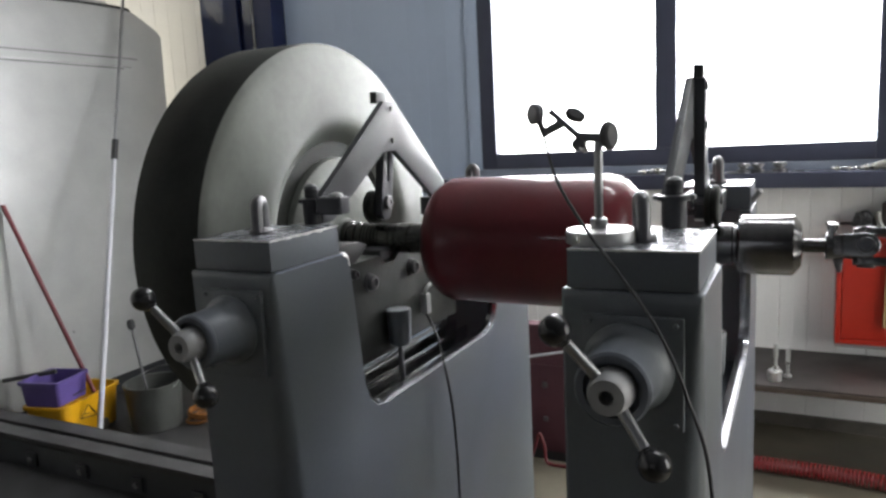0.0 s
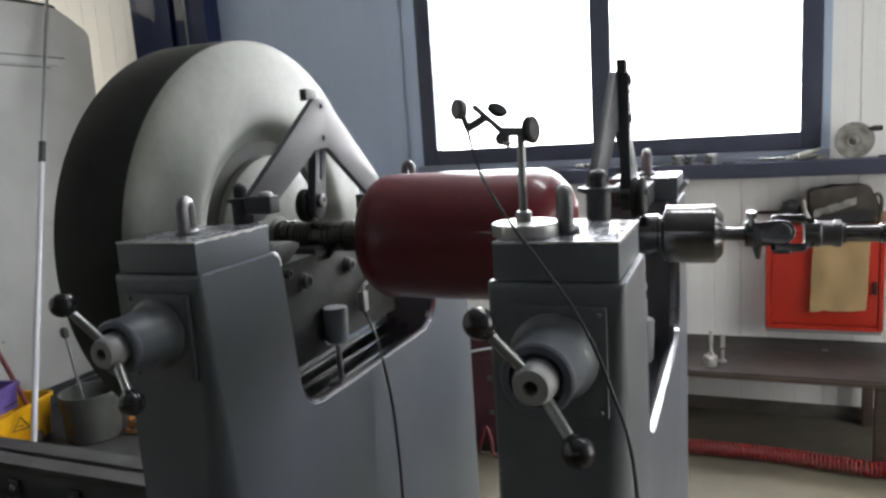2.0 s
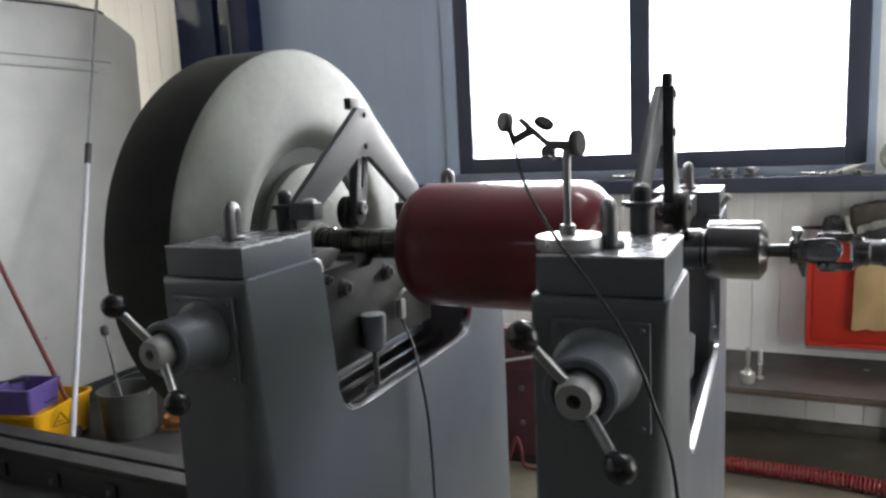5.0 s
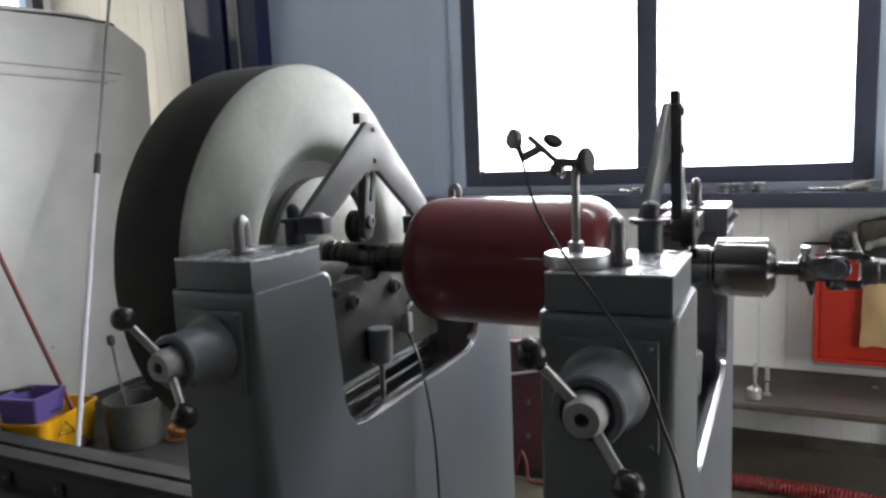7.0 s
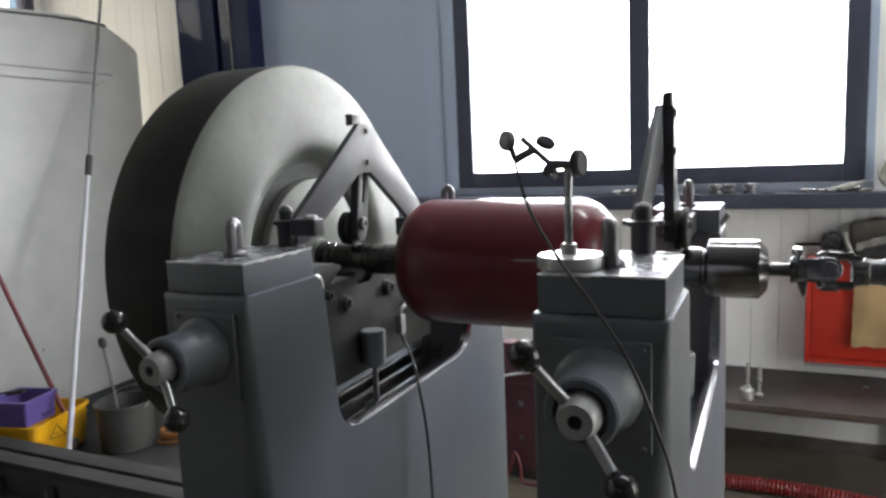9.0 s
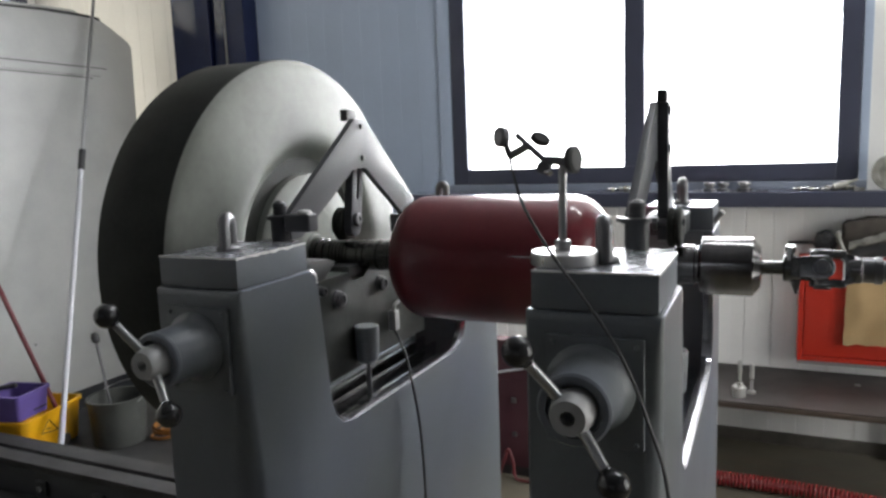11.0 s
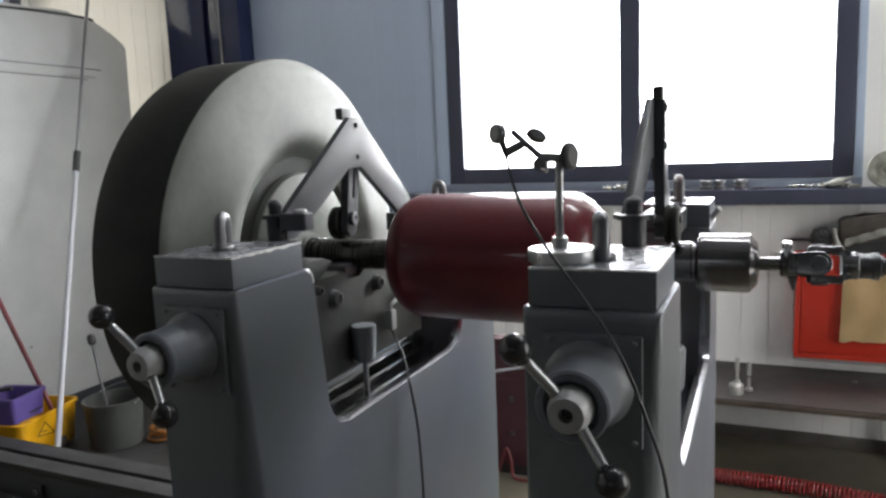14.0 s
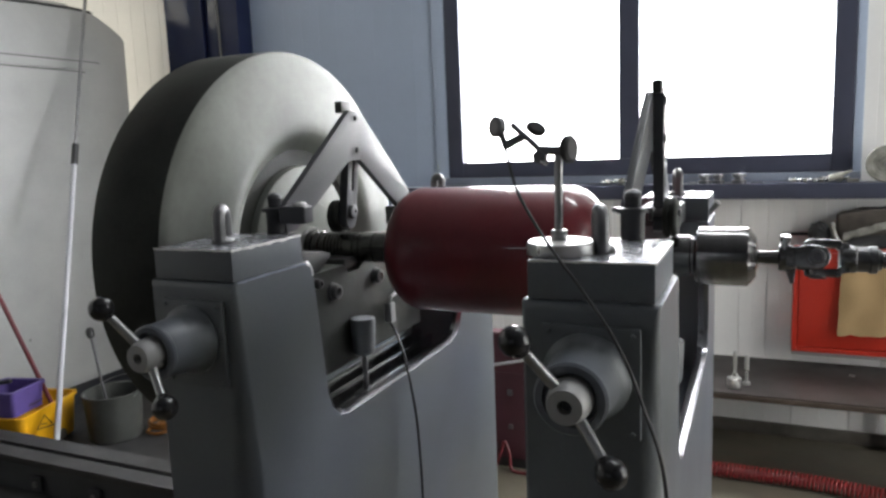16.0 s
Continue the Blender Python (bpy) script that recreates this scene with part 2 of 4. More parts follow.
def rod(p, q, r, seg=20, r2=None, w=0.0):
    p, q = Vector(p), Vector(q)
    d = (q - p).length
    r2 = r if r2 is None else r2
    w = min(w, d / 3)
    prof = [(0, max(r - w, 1e-4)), (w, r), (d - w, r2), (d, max(r2 - w, 1e-4))] if w else [(0, r), (d, r2)]
    return lathe([(0, 0)] + prof + [(d, 0)], p, q - p, seg)


def ball(c, r, seg=24):
    bm = bmesh.new()
    bmesh.ops.create_uvsphere(bm, u_segments=seg, v_segments=seg // 2, radius=r, matrix=Matrix.Translation(c))
    return bm


def smooth_path(points, steps=8):
    """A Catmull-Rom curve through points."""
    p = [Vector(a) for a in points]
    p = [2 * p[0] - p[1]] + p + [2 * p[-1] - p[-2]]
    out = []
    for i in range(1, len(p) - 2):
        for k in range(steps):
            t = k / steps
            out.append(0.5 * ((2 * p[i]) + (p[i + 1] - p[i - 1]) * t + (2 * p[i - 1] - 5 * p[i] + 4 * p[i + 1] - p[i + 2]) * t * t + (3 * p[i] - p[i - 1] - 3 * p[i + 1] + p[i + 2]) * t ** 3))
    return out + [p[-2]]


def tube(points, r, seg=10):
    bm = bmesh.new()
    pts = [Vector(a) for a in points]
    rings, normal = [], None
    for i, c in enumerate(pts):
        way = (pts[min(i + 1, len(pts) - 1)] - pts[max(i - 1, 0)]).normalized()
        if normal is None:
            normal = way.orthogonal().normalized()
        normal = (normal - way * normal.dot(way)).normalized()
        side = way.cross(normal)
        rings.append([bm.verts.new(c + r * (math.cos(2 * math.pi * k / seg) * normal + math.sin(2 * math.pi * k / seg) * side)) for k in range(seg)])
    for p, q in zip(rings, rings[1:]):
        for k in range(seg):
            j = (k + 1) % seg
            bm.faces.new((p[k], p[j], q[j], q[k]))
    bm.faces.new(rings[0][::-1]), bm.faces.new(rings[-1])
    return bm


def ring(c, R, r, normal, seg=32, sub=12, stretch=1.0):
    """A torus round c; stretch lengthens it upwards."""
    turn = Vector(normal).to_track_quat("Z", "Y").to_matrix()
    bm = bmesh.new()
    rows = []
    for i in range(seg):
        a = 2 * math.pi * i / seg
        row = []
        for k in range(sub):
            b = 2 * math.pi * k / sub
            v = turn @ Vector(((R + r * math.cos(b)) * math.cos(a), (R + r * math.cos(b)) * math.sin(a), r * math.sin(b)))
            v.z *= stretch
            row.append(bm.verts.new(Vector(c) + v))
        rows.append(row)
    for i in range(seg):
        for k in range(sub):
            bm.faces.new((rows[i][k], rows[(i + 1) % seg][k], rows[(i + 1) % seg][(k + 1) % sub], rows[i][(k + 1) % sub]))
    bmesh.ops.recalc_face_normals(bm, faces=bm.faces)
    return bm


def join(*bms):
    out = bmesh.new()
    for b in bms:
        me = bpy.data.meshes.new("tmp")
        b.to_mesh(me)
        out.from_mesh(me)
        bpy.data.meshes.remove(me)
        b.free()
    return out


def moved(bm, m):
    bmesh.ops.transform(bm, matrix=m, verts=bm.verts)
    return bm


def mesh_of(name, bm, material):
    for f in bm.faces:
        f.smooth = True
    for e in bm.edges:
        if len(e.link_faces) != 2 or e.calc_face_angle(0) > radians(32):
            e.smooth = False
    me = bpy.data.meshes.new(name)
    bm.to_mesh(me)
    bm.free()
    me.materials.append(material)
    return me


def thing(name, at, label, category, group="", kind=""):
    ob = new(name)
    ob.location = at
    ob.empty_display_size = 0.05
    return tagged(ob, label, category, group, kind)


def part(name, bm, material, parent, label=""):
    root = parent
    while root.parent:
        root = root.parent
    bmesh.ops.translate(bm, verts=bm.verts, vec=-Vector(root.location))
    ob = new(name, mesh_of(name, bm, material))
    ob.parent = parent
    return tagged(ob, label)


def single(name, bm, material, label, category, group="", kind=""):
    lo = [min(v.co[i] for v in bm.verts) for i in range(3)]
    hi = [max(v.co[i] for v in bm.verts) for i in range(3)]
    at = Vector(((lo[0] + hi[0]) / 2, (lo[1] + hi[1]) / 2, lo[2]))
    bmesh.ops.translate(bm, verts=bm.verts, vec=-at)
    ob = new(name, mesh_of(name, bm, material))
    ob.location = at
    return tagged(ob, label, category, group, kind)


def worn_or_lit_edge(p, q, out, up, width, seed, steps=26):
    """A thin, ragged strip along an edge, on both of its faces: bare metal or a painted highlight."""
    p, q, out, up = Vector(p), Vector(q), Vector(out), Vector(up)
    bm = bmesh.new()
    rows = []
    for i in range(steps + 1):
        t = i / steps
        c = p.lerp(q, t)
        a = width * (0.35 + 0.9 * abs(noise.noise(Vector((t * 11, seed, 0.3)))))
        b = width * (0.25 + 1.3 * abs(noise.noise(Vector((t * 9, seed, 4.1)))))
        rows.append([bm.verts.new(c - up * a + out * 0.0006), bm.verts.new(c + out * 0.0009 + up * 0.0007), bm.verts.new(c - out * b + up * 0.0006), bm.verts.new(c - out * 0.001 - up * 0.001)])
    for u, v in zip(rows, rows[1:]):
        for k in range(4):
            j = (k + 1) % 4
            bm.faces.new((u[k], u[j], v[j], v[k]))
    bm.faces.new(rows[0][::-1]), bm.faces.new(rows[-1])
    bmesh.ops.recalc_face_normals(bm, faces=bm.faces)
    return bm


# ---- the hall ----
XW, XE, YS, YN, ZC = -4.6, 3.7, -9.0, 3.23, 5.2
T = 0.12


def wall_with_opening(name, axis, at, lo, hi, openings, label, paint=PANEL):
    """A wall of thickness T behind the plane at, with openings (u0, u1, z0, z1) and, above one another, (u0, u1, z0, z1, z2, z3)."""
    bms, cuts = [], sorted(openings)
    u = lo
    spans = []
    for u0, u1, z0, z1, *upper in cuts:
        spans += [(u, u0, 0, ZC), (u0, u1, 0, z0)]
        if upper:
            spans.append((u0, u1, z1, upper[0]))
        spans.append((u0, u1, upper[1] if upper else z1, ZC))
        u = u1
    spans.append((u, hi, 0, ZC))
    side = at + (T if at > 0 else -T)
    a, b = min(at, side), max(at, side)
    for u0, u1, z0, z1 in spans:
        bms.append(box(u0, u1, a, b, z0, z1) if axis == "y" else box(a, b, u0, u1, z0, z1))
    return single(name, join(*bms), paint, label, "wall", kind="structure")


WIN = (-1.01, 1.16, 1.417, 3.05)
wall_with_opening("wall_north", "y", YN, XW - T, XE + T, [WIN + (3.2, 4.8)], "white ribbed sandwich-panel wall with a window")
wall_with_opening("wall_west", "x", XW, YS, YN, [(0.6, 3.15, 0.9, 3.95)], "white panel wall with a tall window")
wall_with_opening("wall_south", "y", YS, XW - T, XE + T, [(-2.0, 2.4, 3.55, 3.95)], "dark grey far wall with an unseen high strip opening added", DIM_WALL)
wall_with_opening("wall_east", "x", XE, YS, YN, [(0.05, 2.45, 0.3, 3.0)], "dark grey unseen end wall with an opening for fill light", DIM_WALL)
single("floor", box(XW - T, XE + T, YS - T, YN + T, -0.1, 0), CONCRETE, "khaki painted concrete workshop floor", "floor", kind="structure")
single("ceiling", join(box(XW - T, XE + T, YS - T, 1.72, ZC, ZC + 0.1), box(XW - T, XE + T, 1.98, YN + T, ZC, ZC + 0.1), box(XW - T, 0.4, 1.72, 1.98, ZC, ZC + 0.1), box(3.4, XE + T, 1.72, 1.98, ZC, ZC + 0.1)), CEIL, "plain dark grey ceiling with an unseen roof slot added for light", "ceiling", kind="structure")


def window(name, axis, at, u0, u1, z0, z1, bars, label):
    """A framed window filling an opening; bars are the (centre, width) of its mullions."""
    w = thing(name, ((u0 + u1) / 2, at, z0) if axis == "y" else (at, (u0 + u1) / 2, z0), label, "window", kind="structure")
    d0, d1 = at - 0.02 if axis == "y" else at - 0.06, at + 0.06 if axis == "y" else at + 0.02

    def bar(name, a, b, c, d, o=0.0):
        part(name, box(a, b, d0 - o, d1, c, d, 0.004) if axis == "y" else box(d0, d1 + o, a, b, c, d, 0.004), FRAME, w)

    f = 0.095
    bar("window_frame", u0, u0 + f, z0, z1), bar("window_frame", u1 - f, u1, z0, z1)
    bar("window_frame", u0 + f, u1 - f, z0, z0 + 0.092), bar("window_frame", u0 + f, u1 - f, z1 - 0.075, z1)
    edge = [u0 + f]
    for c, bw in bars:
        bar("mullion", c - bw / 2, c + bw / 2, z0 + 0.092, z1 - 0.075, 0.004)
        edge += [c - bw / 2, c + bw / 2]
    edge.append(u1 - f)
    for a, b in zip(edge[::2], edge[1::2]):
        p = part("pane", box(a, b, at + 0.03, at + 0.034, z0 + 0.092, z1 - 0.075) if axis == "y" else box(at - 0.034, at - 0.03, a, b, z0 + 0.092, z1 - 0.075), GLASS, w)
        p.visible_shadow = False
    return w


window("window_1", "y", YN, *WIN, [(0.078, 0.11)], "dark slate aluminium sliding window, sky blown out white")
# Unseen row, guessed from the pale band on the red cylinder.
window("window_4", "y", YN, WIN[0], WIN[1], 3.2, 4.8, [(0.078, 0.11)], "unseen upper window row added for the cylinder's highlight")
# Only the top shows; the rest is added to light the wall beside the guard.
window("window_2", "x", XW, 0.6, 3.15, 0.9, 3.95, [(1.9, 0.06)], "tall bright window, its unseen lower part added behind the guard")
# Unseen window, added round the east fill light.
window("window_3", "x", XE + 0.04, 0.05, 2.45, 0.3, 3.0, [(0.85, 0.06), (1.65, 0.06)], "unseen window added in the end wall for fill light")

# Dark strip along the foot of the wall, 7 cm tall.
single("baseboard", box(-2.43, XE - 0.005, 3.203, 3.2215, 0, 0.068, 0.004), SKIRT, "dark brown-grey strip along the foot of the wall", "baseboard", kind="structure")

# steel frame of the hall
col = thing("steel_column", (-2.9, 3.13, 0), "glossy navy blue steel column against the wall", "column", kind="structure")
part("flange", box(-3.027, -2.705, 3.055, 3.072, 0, ZC, 0.003), NAVY, col)
part("web", box(-2.81, -2.79, 3.0725, 3.226, 0, ZC), NAVY, col)
part("side_plate", box(-2.702, -2.435, 3.082, 3.226, 0, ZC, 0.003), NAVY, col)
part("conduit", rod((-2.588, 3.0745, 0.0), (-2.588, 3.0745, ZC), 0.0065, 12), SEAM, col, "thin pale conduit")
single("wall_girt", prism([(3.10, 1.290), (3.2215, 1.290), (3.2215, 1.368), (3.10, 1.368)], "x", -2.43, XE - 0.01, 0.006), FRAME, "dark slate steel ledge running below the window", "ledge", kind="structure")

# ---- balancing machine ----
AY, AZ = 0.512, 1.416


def eyebolt(x, y, z, parent, turn=(0.95, 0.31, 0)):
    bow = [(-0.0145, 0.004), (-0.0145, 0.018), (-0.0142, 0.034)] + [(0.0142 * math.cos(a), 0.039 + 0.0165 * math.sin(a)) for a in [math.pi * (1 - i / 10) for i in range(11)]] + [(0.0142, 0.034), (0.0145, 0.018), (0.0145, 0.004)]
    turn = Vector(turn).normalized()
    side = Vector((-turn.y, turn.x, 0))
    loop = tube([Vector((x, y, z)) + side * u + Vector((0, 0, v)) for u, v in bow], 0.0102, 12)
    return part("eyebolt", join(lathe([(0, 0), (0, 0.020), (0.005, 0.021), (0.009, 0.017), (0.011, 0)], (x, y, z), (0, 0, 1), 20), loop), DARK_STEEL, parent, "steel lifting eyebolt")


def front_column(x0, x1, y0, y1, radii):
    """The cast front of a pedestal: its corner on the open side grows rounder downwards; radii are (height, radius, setback of the front)."""
    bm = bmesh.new()
    rings = []
    for z, r, back in radii:
        arc = [(x1 - r + r * math.sin(a), y0 + r - r * math.cos(a)) for a in [math.pi / 2 * i / 10 for i in range(11)]]
        rings.append([bm.verts.new((x, max(y, y0 + back), z)) for x, y in [(x0, y1), (x0, y0 + 0.004), (x0 + 0.004, y0)] + arc + [(x1, y1)]])
    for p, q in zip(rings, rings[1:]):
        for k in range(len(p)):
            j = (k + 1) % len(p)
            bm.faces.new((p[k], p[j], q[j], q[k]))
    bm.faces.new(rings[0][::-1]), bm.faces.new(rings[-1])
    bmesh.ops.recalc_face_normals(bm, faces=bm.faces)
    return bm


def pedestal(mirrored=False):
    """One pedestal; the second carries its hold-down gear the other way round."""
    def turned(bm):
        if mirrored:
            bmesh.ops.transform(bm, matrix=Matrix.Translation((-0.1396, 0, 0)) @ Matrix.Diagonal((-1, 1, 1, 1)), verts=bm.verts)
            bmesh.ops.reverse_faces(bm, faces=bm.faces)
        return bm

    p = thing("balancing_pedestal", (-0.08, 0.52, 0), "grey-painted cast pedestal of a balancing machine with crank handle", "machine pedestal", "balancing machine pedestals")
    prof = [(-0.006, 0), (-0.006, 1.437), (0.192, 1.4375), (0.203, 1.434), (0.209, 1.424), (0.213, 1.40), (0.228, 1.26), (0.236, 1.175), (0.248, 1.145), (0.272, 1.124), (0.31, 1.116), (0.81, 1.116), (0.86, 1.126), (0.89, 1.15), (0.905, 1.19), (0.89, 1.30), (0.862, 1.437), (1.10, 1.437), (1.15, 1.2), (1.15, 0)]
    prof = [(max(y, 0.10), z) for y, z in prof]
    deep = [(y, z - 0.075) if 0.24 < y < 0.895 and z < 1.18 else (y, z) for y, z in prof]
    part("body", prism(deep, "x", -0.146, -0.018, 0.0, 3), PAINT, p)
    part("side_flange", prism(prof, "x", -0.0179, 0.006, 0.007, 3), PAINT, p)
    part("side_flange", prism(prof, "x", -0.166, -0.1461, 0.006, 3), PAINT, p)
    part("front_column", front_column(-0.1662, 0.0063, -0.0076, 0.16, ((0, 0.062, 0), (0.7, 0.056, 0), (0.95, 0.047, 0), (1.10, 0.037, 0), (1.22, 0.027, 0), (1.32, 0.018, 0), (1.39, 0.012, 0), (1.424, 0.007, 0), (1.430, 0.007, 0.001), (1.434, 0.008, 0.003), (1.4362, 0.009, 0.006), (1.437, 0.011, 0.010))), PAINT, p)
    # Pale tube for the rounded flange end: wear, with its highlight painted in.
    part("worn_lit_corner", tube(smooth_path([(-0.001, 0.190, 1.4315), (-0.001, 0.199, 1.4300), (-0.001, 0.2045, 1.423), (-0.001, 0.2075, 1.410)], 5), 0.0072, 12), WORN, p, "worn corner with its white highlight painted on")
    # Pale strip that paints in the highlight along the flange's top edge.
    part("worn_or_lit_edge", worn_or_lit_edge((0.0065, 0.002, 1.437), (0.0065, 0.185, 1.4372), (1, 0, 0), (0, 0, 1), 0.0042, 3.3, 40), SILL, p, "pale blue-grey strip for the edge's highlight")
    cap = part("top_plate", box(-0.16, 0, 0, 0.188, 1.438, 1.4862, 0.003), PAINT, p)
    part("worn_top", box(-0.1594, -0.0006, 0.0006, 0.1874, 1.4864, 1.4880, 0.0006), PLATE, cap, "bare shiny worn top face")
    part("worn_or_lit_edge", worn_or_lit_edge((0, 0.001, 1.488), (0, 0.187, 1.488), (1, 0, 0), (0, 0, 1), 0.0055, 1.7, 40), WORN, cap)
    part("worn_or_lit_edge", worn_or_lit_edge((-0.159, 0, 1.488), (-0.001, 0, 1.488), (0, -1, 0), (0, 0, 1), 0.0032, 6.2, 34), WORN, cap)
    cap = part("top_plate", box(-0.15, 0.004, 0.872, 1.06, 1.438, 1.4902, 0.003), PAINT, p)
    part("worn_top", box(-0.1494, 0.0034, 0.8726, 1.0594, 1.4904, 1.4920, 0.0006), PLATE, cap, "bare shiny worn top face")
    eyebolt(-0.082, 0.08, 1.488, p)
    eyebolt(-0.072, 0.951, 1.492, p, (0.95, 0.31, 0) if mirrored else (0.35, 0.94, 0))
    # crank
    part("boss_plate", box(-0.138, -0.0145, -0.016, -0.0065, 1.268, 1.410, 0.005), PAINT, p)
    for x, z in ((-0.128, 1.277), (-0.0235, 1.277), (-0.128, 1.401), (-0.0235, 1.401)):
        part("plate_bolt", rod((x, -0.0155, z), (x, -0.0205, z), 0.0032, 6, w=0.0008), PAINT, p)
    part("boss", lathe([(0, 0), (0, 0.0565), (0.004, 0.0565), (0.008, 0.053), (0.014, 0.0485), (0.024, 0.0455), (0.074, 0.0425), (0.076, 0.044), (0.082, 0.044), (0.085, 0.041), (0.085, 0.033), (0.072, 0.032), (0.072, 0)], (-0.081, -0.0165, 1.345), (0, -1, 0), 40), PAINT, p)
    hub = part("crank_hub", lathe([(0, 0), (0, 0.0262), (0.008, 0.0268), (0.028, 0.0240), (0.034, 0.0222), (0.038, 0.0205), (0.038, 0.0085), (0.020, 0.0085), (0.020, 0)], (-0.081, -0.0890, 1.345), (0, -1, 0), 40), WHITE_HUB, p, "pale cast crank hub with a bored centre")
    # Black disc at the bottom of the hole, in place of its shade.
    part("bore", rod((-0.081, -0.1095, 1.345), (-0.081, -0.1125, 1.345), 0.0082, 20), BLACK, hub, "black disc giving the bore its shade")
    for k in ((-0.135, -0.133, 1.419), (-0.029, -0.133, 1.279)):
        c, kk = Vector((-0.081, -0.105, 1.345)), Vector(k)
        way = (kk - c).normalized()
        arm = part("crank_arm", rod(c + way * 0.02, kk - way * 0.012, 0.0075, 16, 0.0062), STEEL, p)
        part("knob", lathe([(0, 0), (0, 0.008), (0.004, 0.009)] + [(0.019 + 0.0185 * math.cos(a), 0.0185 * math.sin(a)) for a in [math.pi * (0.84 - 0.84 * i / 12) for i in range(13)]], kk - way * 0.019, way, 28), BAKELITE, p, "shiny black ball knob")
    lip = [(0.236, 1.175), (0.248, 1.145), (0.272, 1.124), (0.31, 1.116), (0.81, 1.116), (0.86, 1.126), (0.89, 1.15), (0.905, 1.19), (0.89, 1.30), (0.872, 1.39)]
    inner = [(y + (0.57 - y) * 0.009, z + 0.0022 * (z < 1.2)) for y, z in lip]
    flat, slope = prism(lip + inner[::-1], "x", -0.0172, -0.005), prism(lip + inner[::-1], "x", -0.005, 0.0050)
    # Outer half is tilted so that the camera sees the window mirrored in it.
    for v in slope.verts:
        if v.co.x > 0:
            out = Vector((0, v.co.y - 0.57, v.co.z - 1.30))
            v.co += out.normalized() * 0.0036 if v.co.z > 1.16 else Vector((0, 0, -0.0036))
    part("lip_strip", join(flat, slope), LIP, p, "bare machined lip of the opening")
    # hold-down bracket
    tri = [(0.474, 1.716), (0.520, 1.716), (0.744, 1.527), (0.744, 1.4865), (0.690, 1.4865), (0.512, 1.609), (0.464, 1.609), (0.258, 1.4865), (0.225, 1.4865), (0.225, 1.537)]
    br = part("hold_down_bracket", turned(prism(tri, "x", -0.0715, -0.058, 0.0028)), BRACKET, p, "grey A-shaped hold-down bracket")
    for z in (1.700, 1.632):
        part("bracket_screw", box(-0.0585, -0.0535, 0.494, 0.504, z - 0.005, z + 0.005, 0.001), CRADLE, br)
        if mirrored:
            part("bracket_nut", box(-0.0558, -0.0455, 0.488, 0.508, z - 0.007, z + 0.007, 0.0015), CRADLE, br)
    part("adjusting_nut", turned(box(-0.088, -0.0715, 0.466, 0.506, 1.7125, 1.7365, 0.003)), CRADLE, br)
    lean = Matrix.Translation((0, 0.505, 1.607)) @ pose(0, 0, 0, 0 if mirrored else -10.5, 0, 0)
    face = [(-0.022, 0.107), (-0.022, -0.128), (-0.017, -0.141), (-0.006, -0.147), (0.006, -0.147), (0.017, -0.141), (0.022, -0.128), (0.022, 0.107), (0.004, 0.107), (0.004, -0.062), (0.0, -0.066), (-0.004, -0.062), (-0.004, 0.107)]
    part("hanger_bar", turned(moved(prism(face, "x", -0.0905, -0.072, 0.001), lean)), BRACKET, p, "slotted grey hanger bar")
    part("roller", turned(lathe([(0, 0), (0, 0.032), (0.003, 0.0365), (0.009, 0.0365), (0.011, 0.0335), (0.014, 0.0335), (0.016, 0.0365), (0.022, 0.0365), (0.025, 0.032), (0.025, 0)], (-0.1165, 0.485, 1.4885), (1, 0, 0), 40)), RIM, p)
    part("roller_pin", turned(lathe([(0, 0), (0, 0.007), (0.049, 0.007), (0.049, 0.0150), (0.056, 0.0150), (0.058, 0.0125), (0.058, 0.006), (0.0555, 0.005), (0.0555, 0)], (-0.121, 0.484, 1.4985), (1, 0, 0), 20)), DARK_STEEL, p)
    # swing clamps on both feet of the bracket
    post = [(0, 0), (0, 0.0175), (0.040, 0.018), (0.0405, 0.0255), (0.0475, 0.0255), (0.049, 0.0125), (0.060, 0.0125), (0.064, 0.0135), (0.070, 0.0115), (0.0745, 0.006), (0.0755, 0)]
    for y0, y1, yp in ((0.192, 0.236, 0.222), (0.735, 0.868, 0.79)):
        part("clamp_foot", box(-0.125, -0.045, y0, y1, 1.441, 1.486, 0.004), PAINT_DARK, p)
        if yp > 0.5:
            continue
        stem = part("clamp_post", turned(lathe(post, (-0.078, yp, 1.486), (0, 0, 1), 24)), PAINT_DARK, p)
        if mirrored:
            part("clamp_ear", turned(box(-0.108, -0.048, yp - 0.010, yp + 0.010, 1.5275, 1.5345, 0.0025)), DARK_STEEL, stem)
    # cradle
    cr = [(0.245, 1.178), (0.245, 1.375), (0.29, 1.392), (0.418, 1.392), (0.440, 1.372), (0.482, 1.372), (0.497, 1.384), (0.56, 1.384), (0.76, 1.392), (0.78, 1.36), (0.78, 1.178)]
    cradle = part("cradle", prism(cr, "x", -0.12, -0.060, 0.003), CRADLE, p)
    for y, z in ((0.372, 1.343), (0.553, 1.343), (0.308, 1.372)):
        k = 0.6 if y < 0.33 else 1.0
        part("cradle_bolt", lathe([(a, r * k) for a, r in ((0, 0), (0, 0.020), (0.004, 0.020), (0.0045, 0.0165), (0.015, 0.0155), (0.016, 0.009), (0.012, 0.0075), (0.012, 0))], (-0.0605, y, z), (1, 0, 0), 12), DARK_STEEL, cradle)
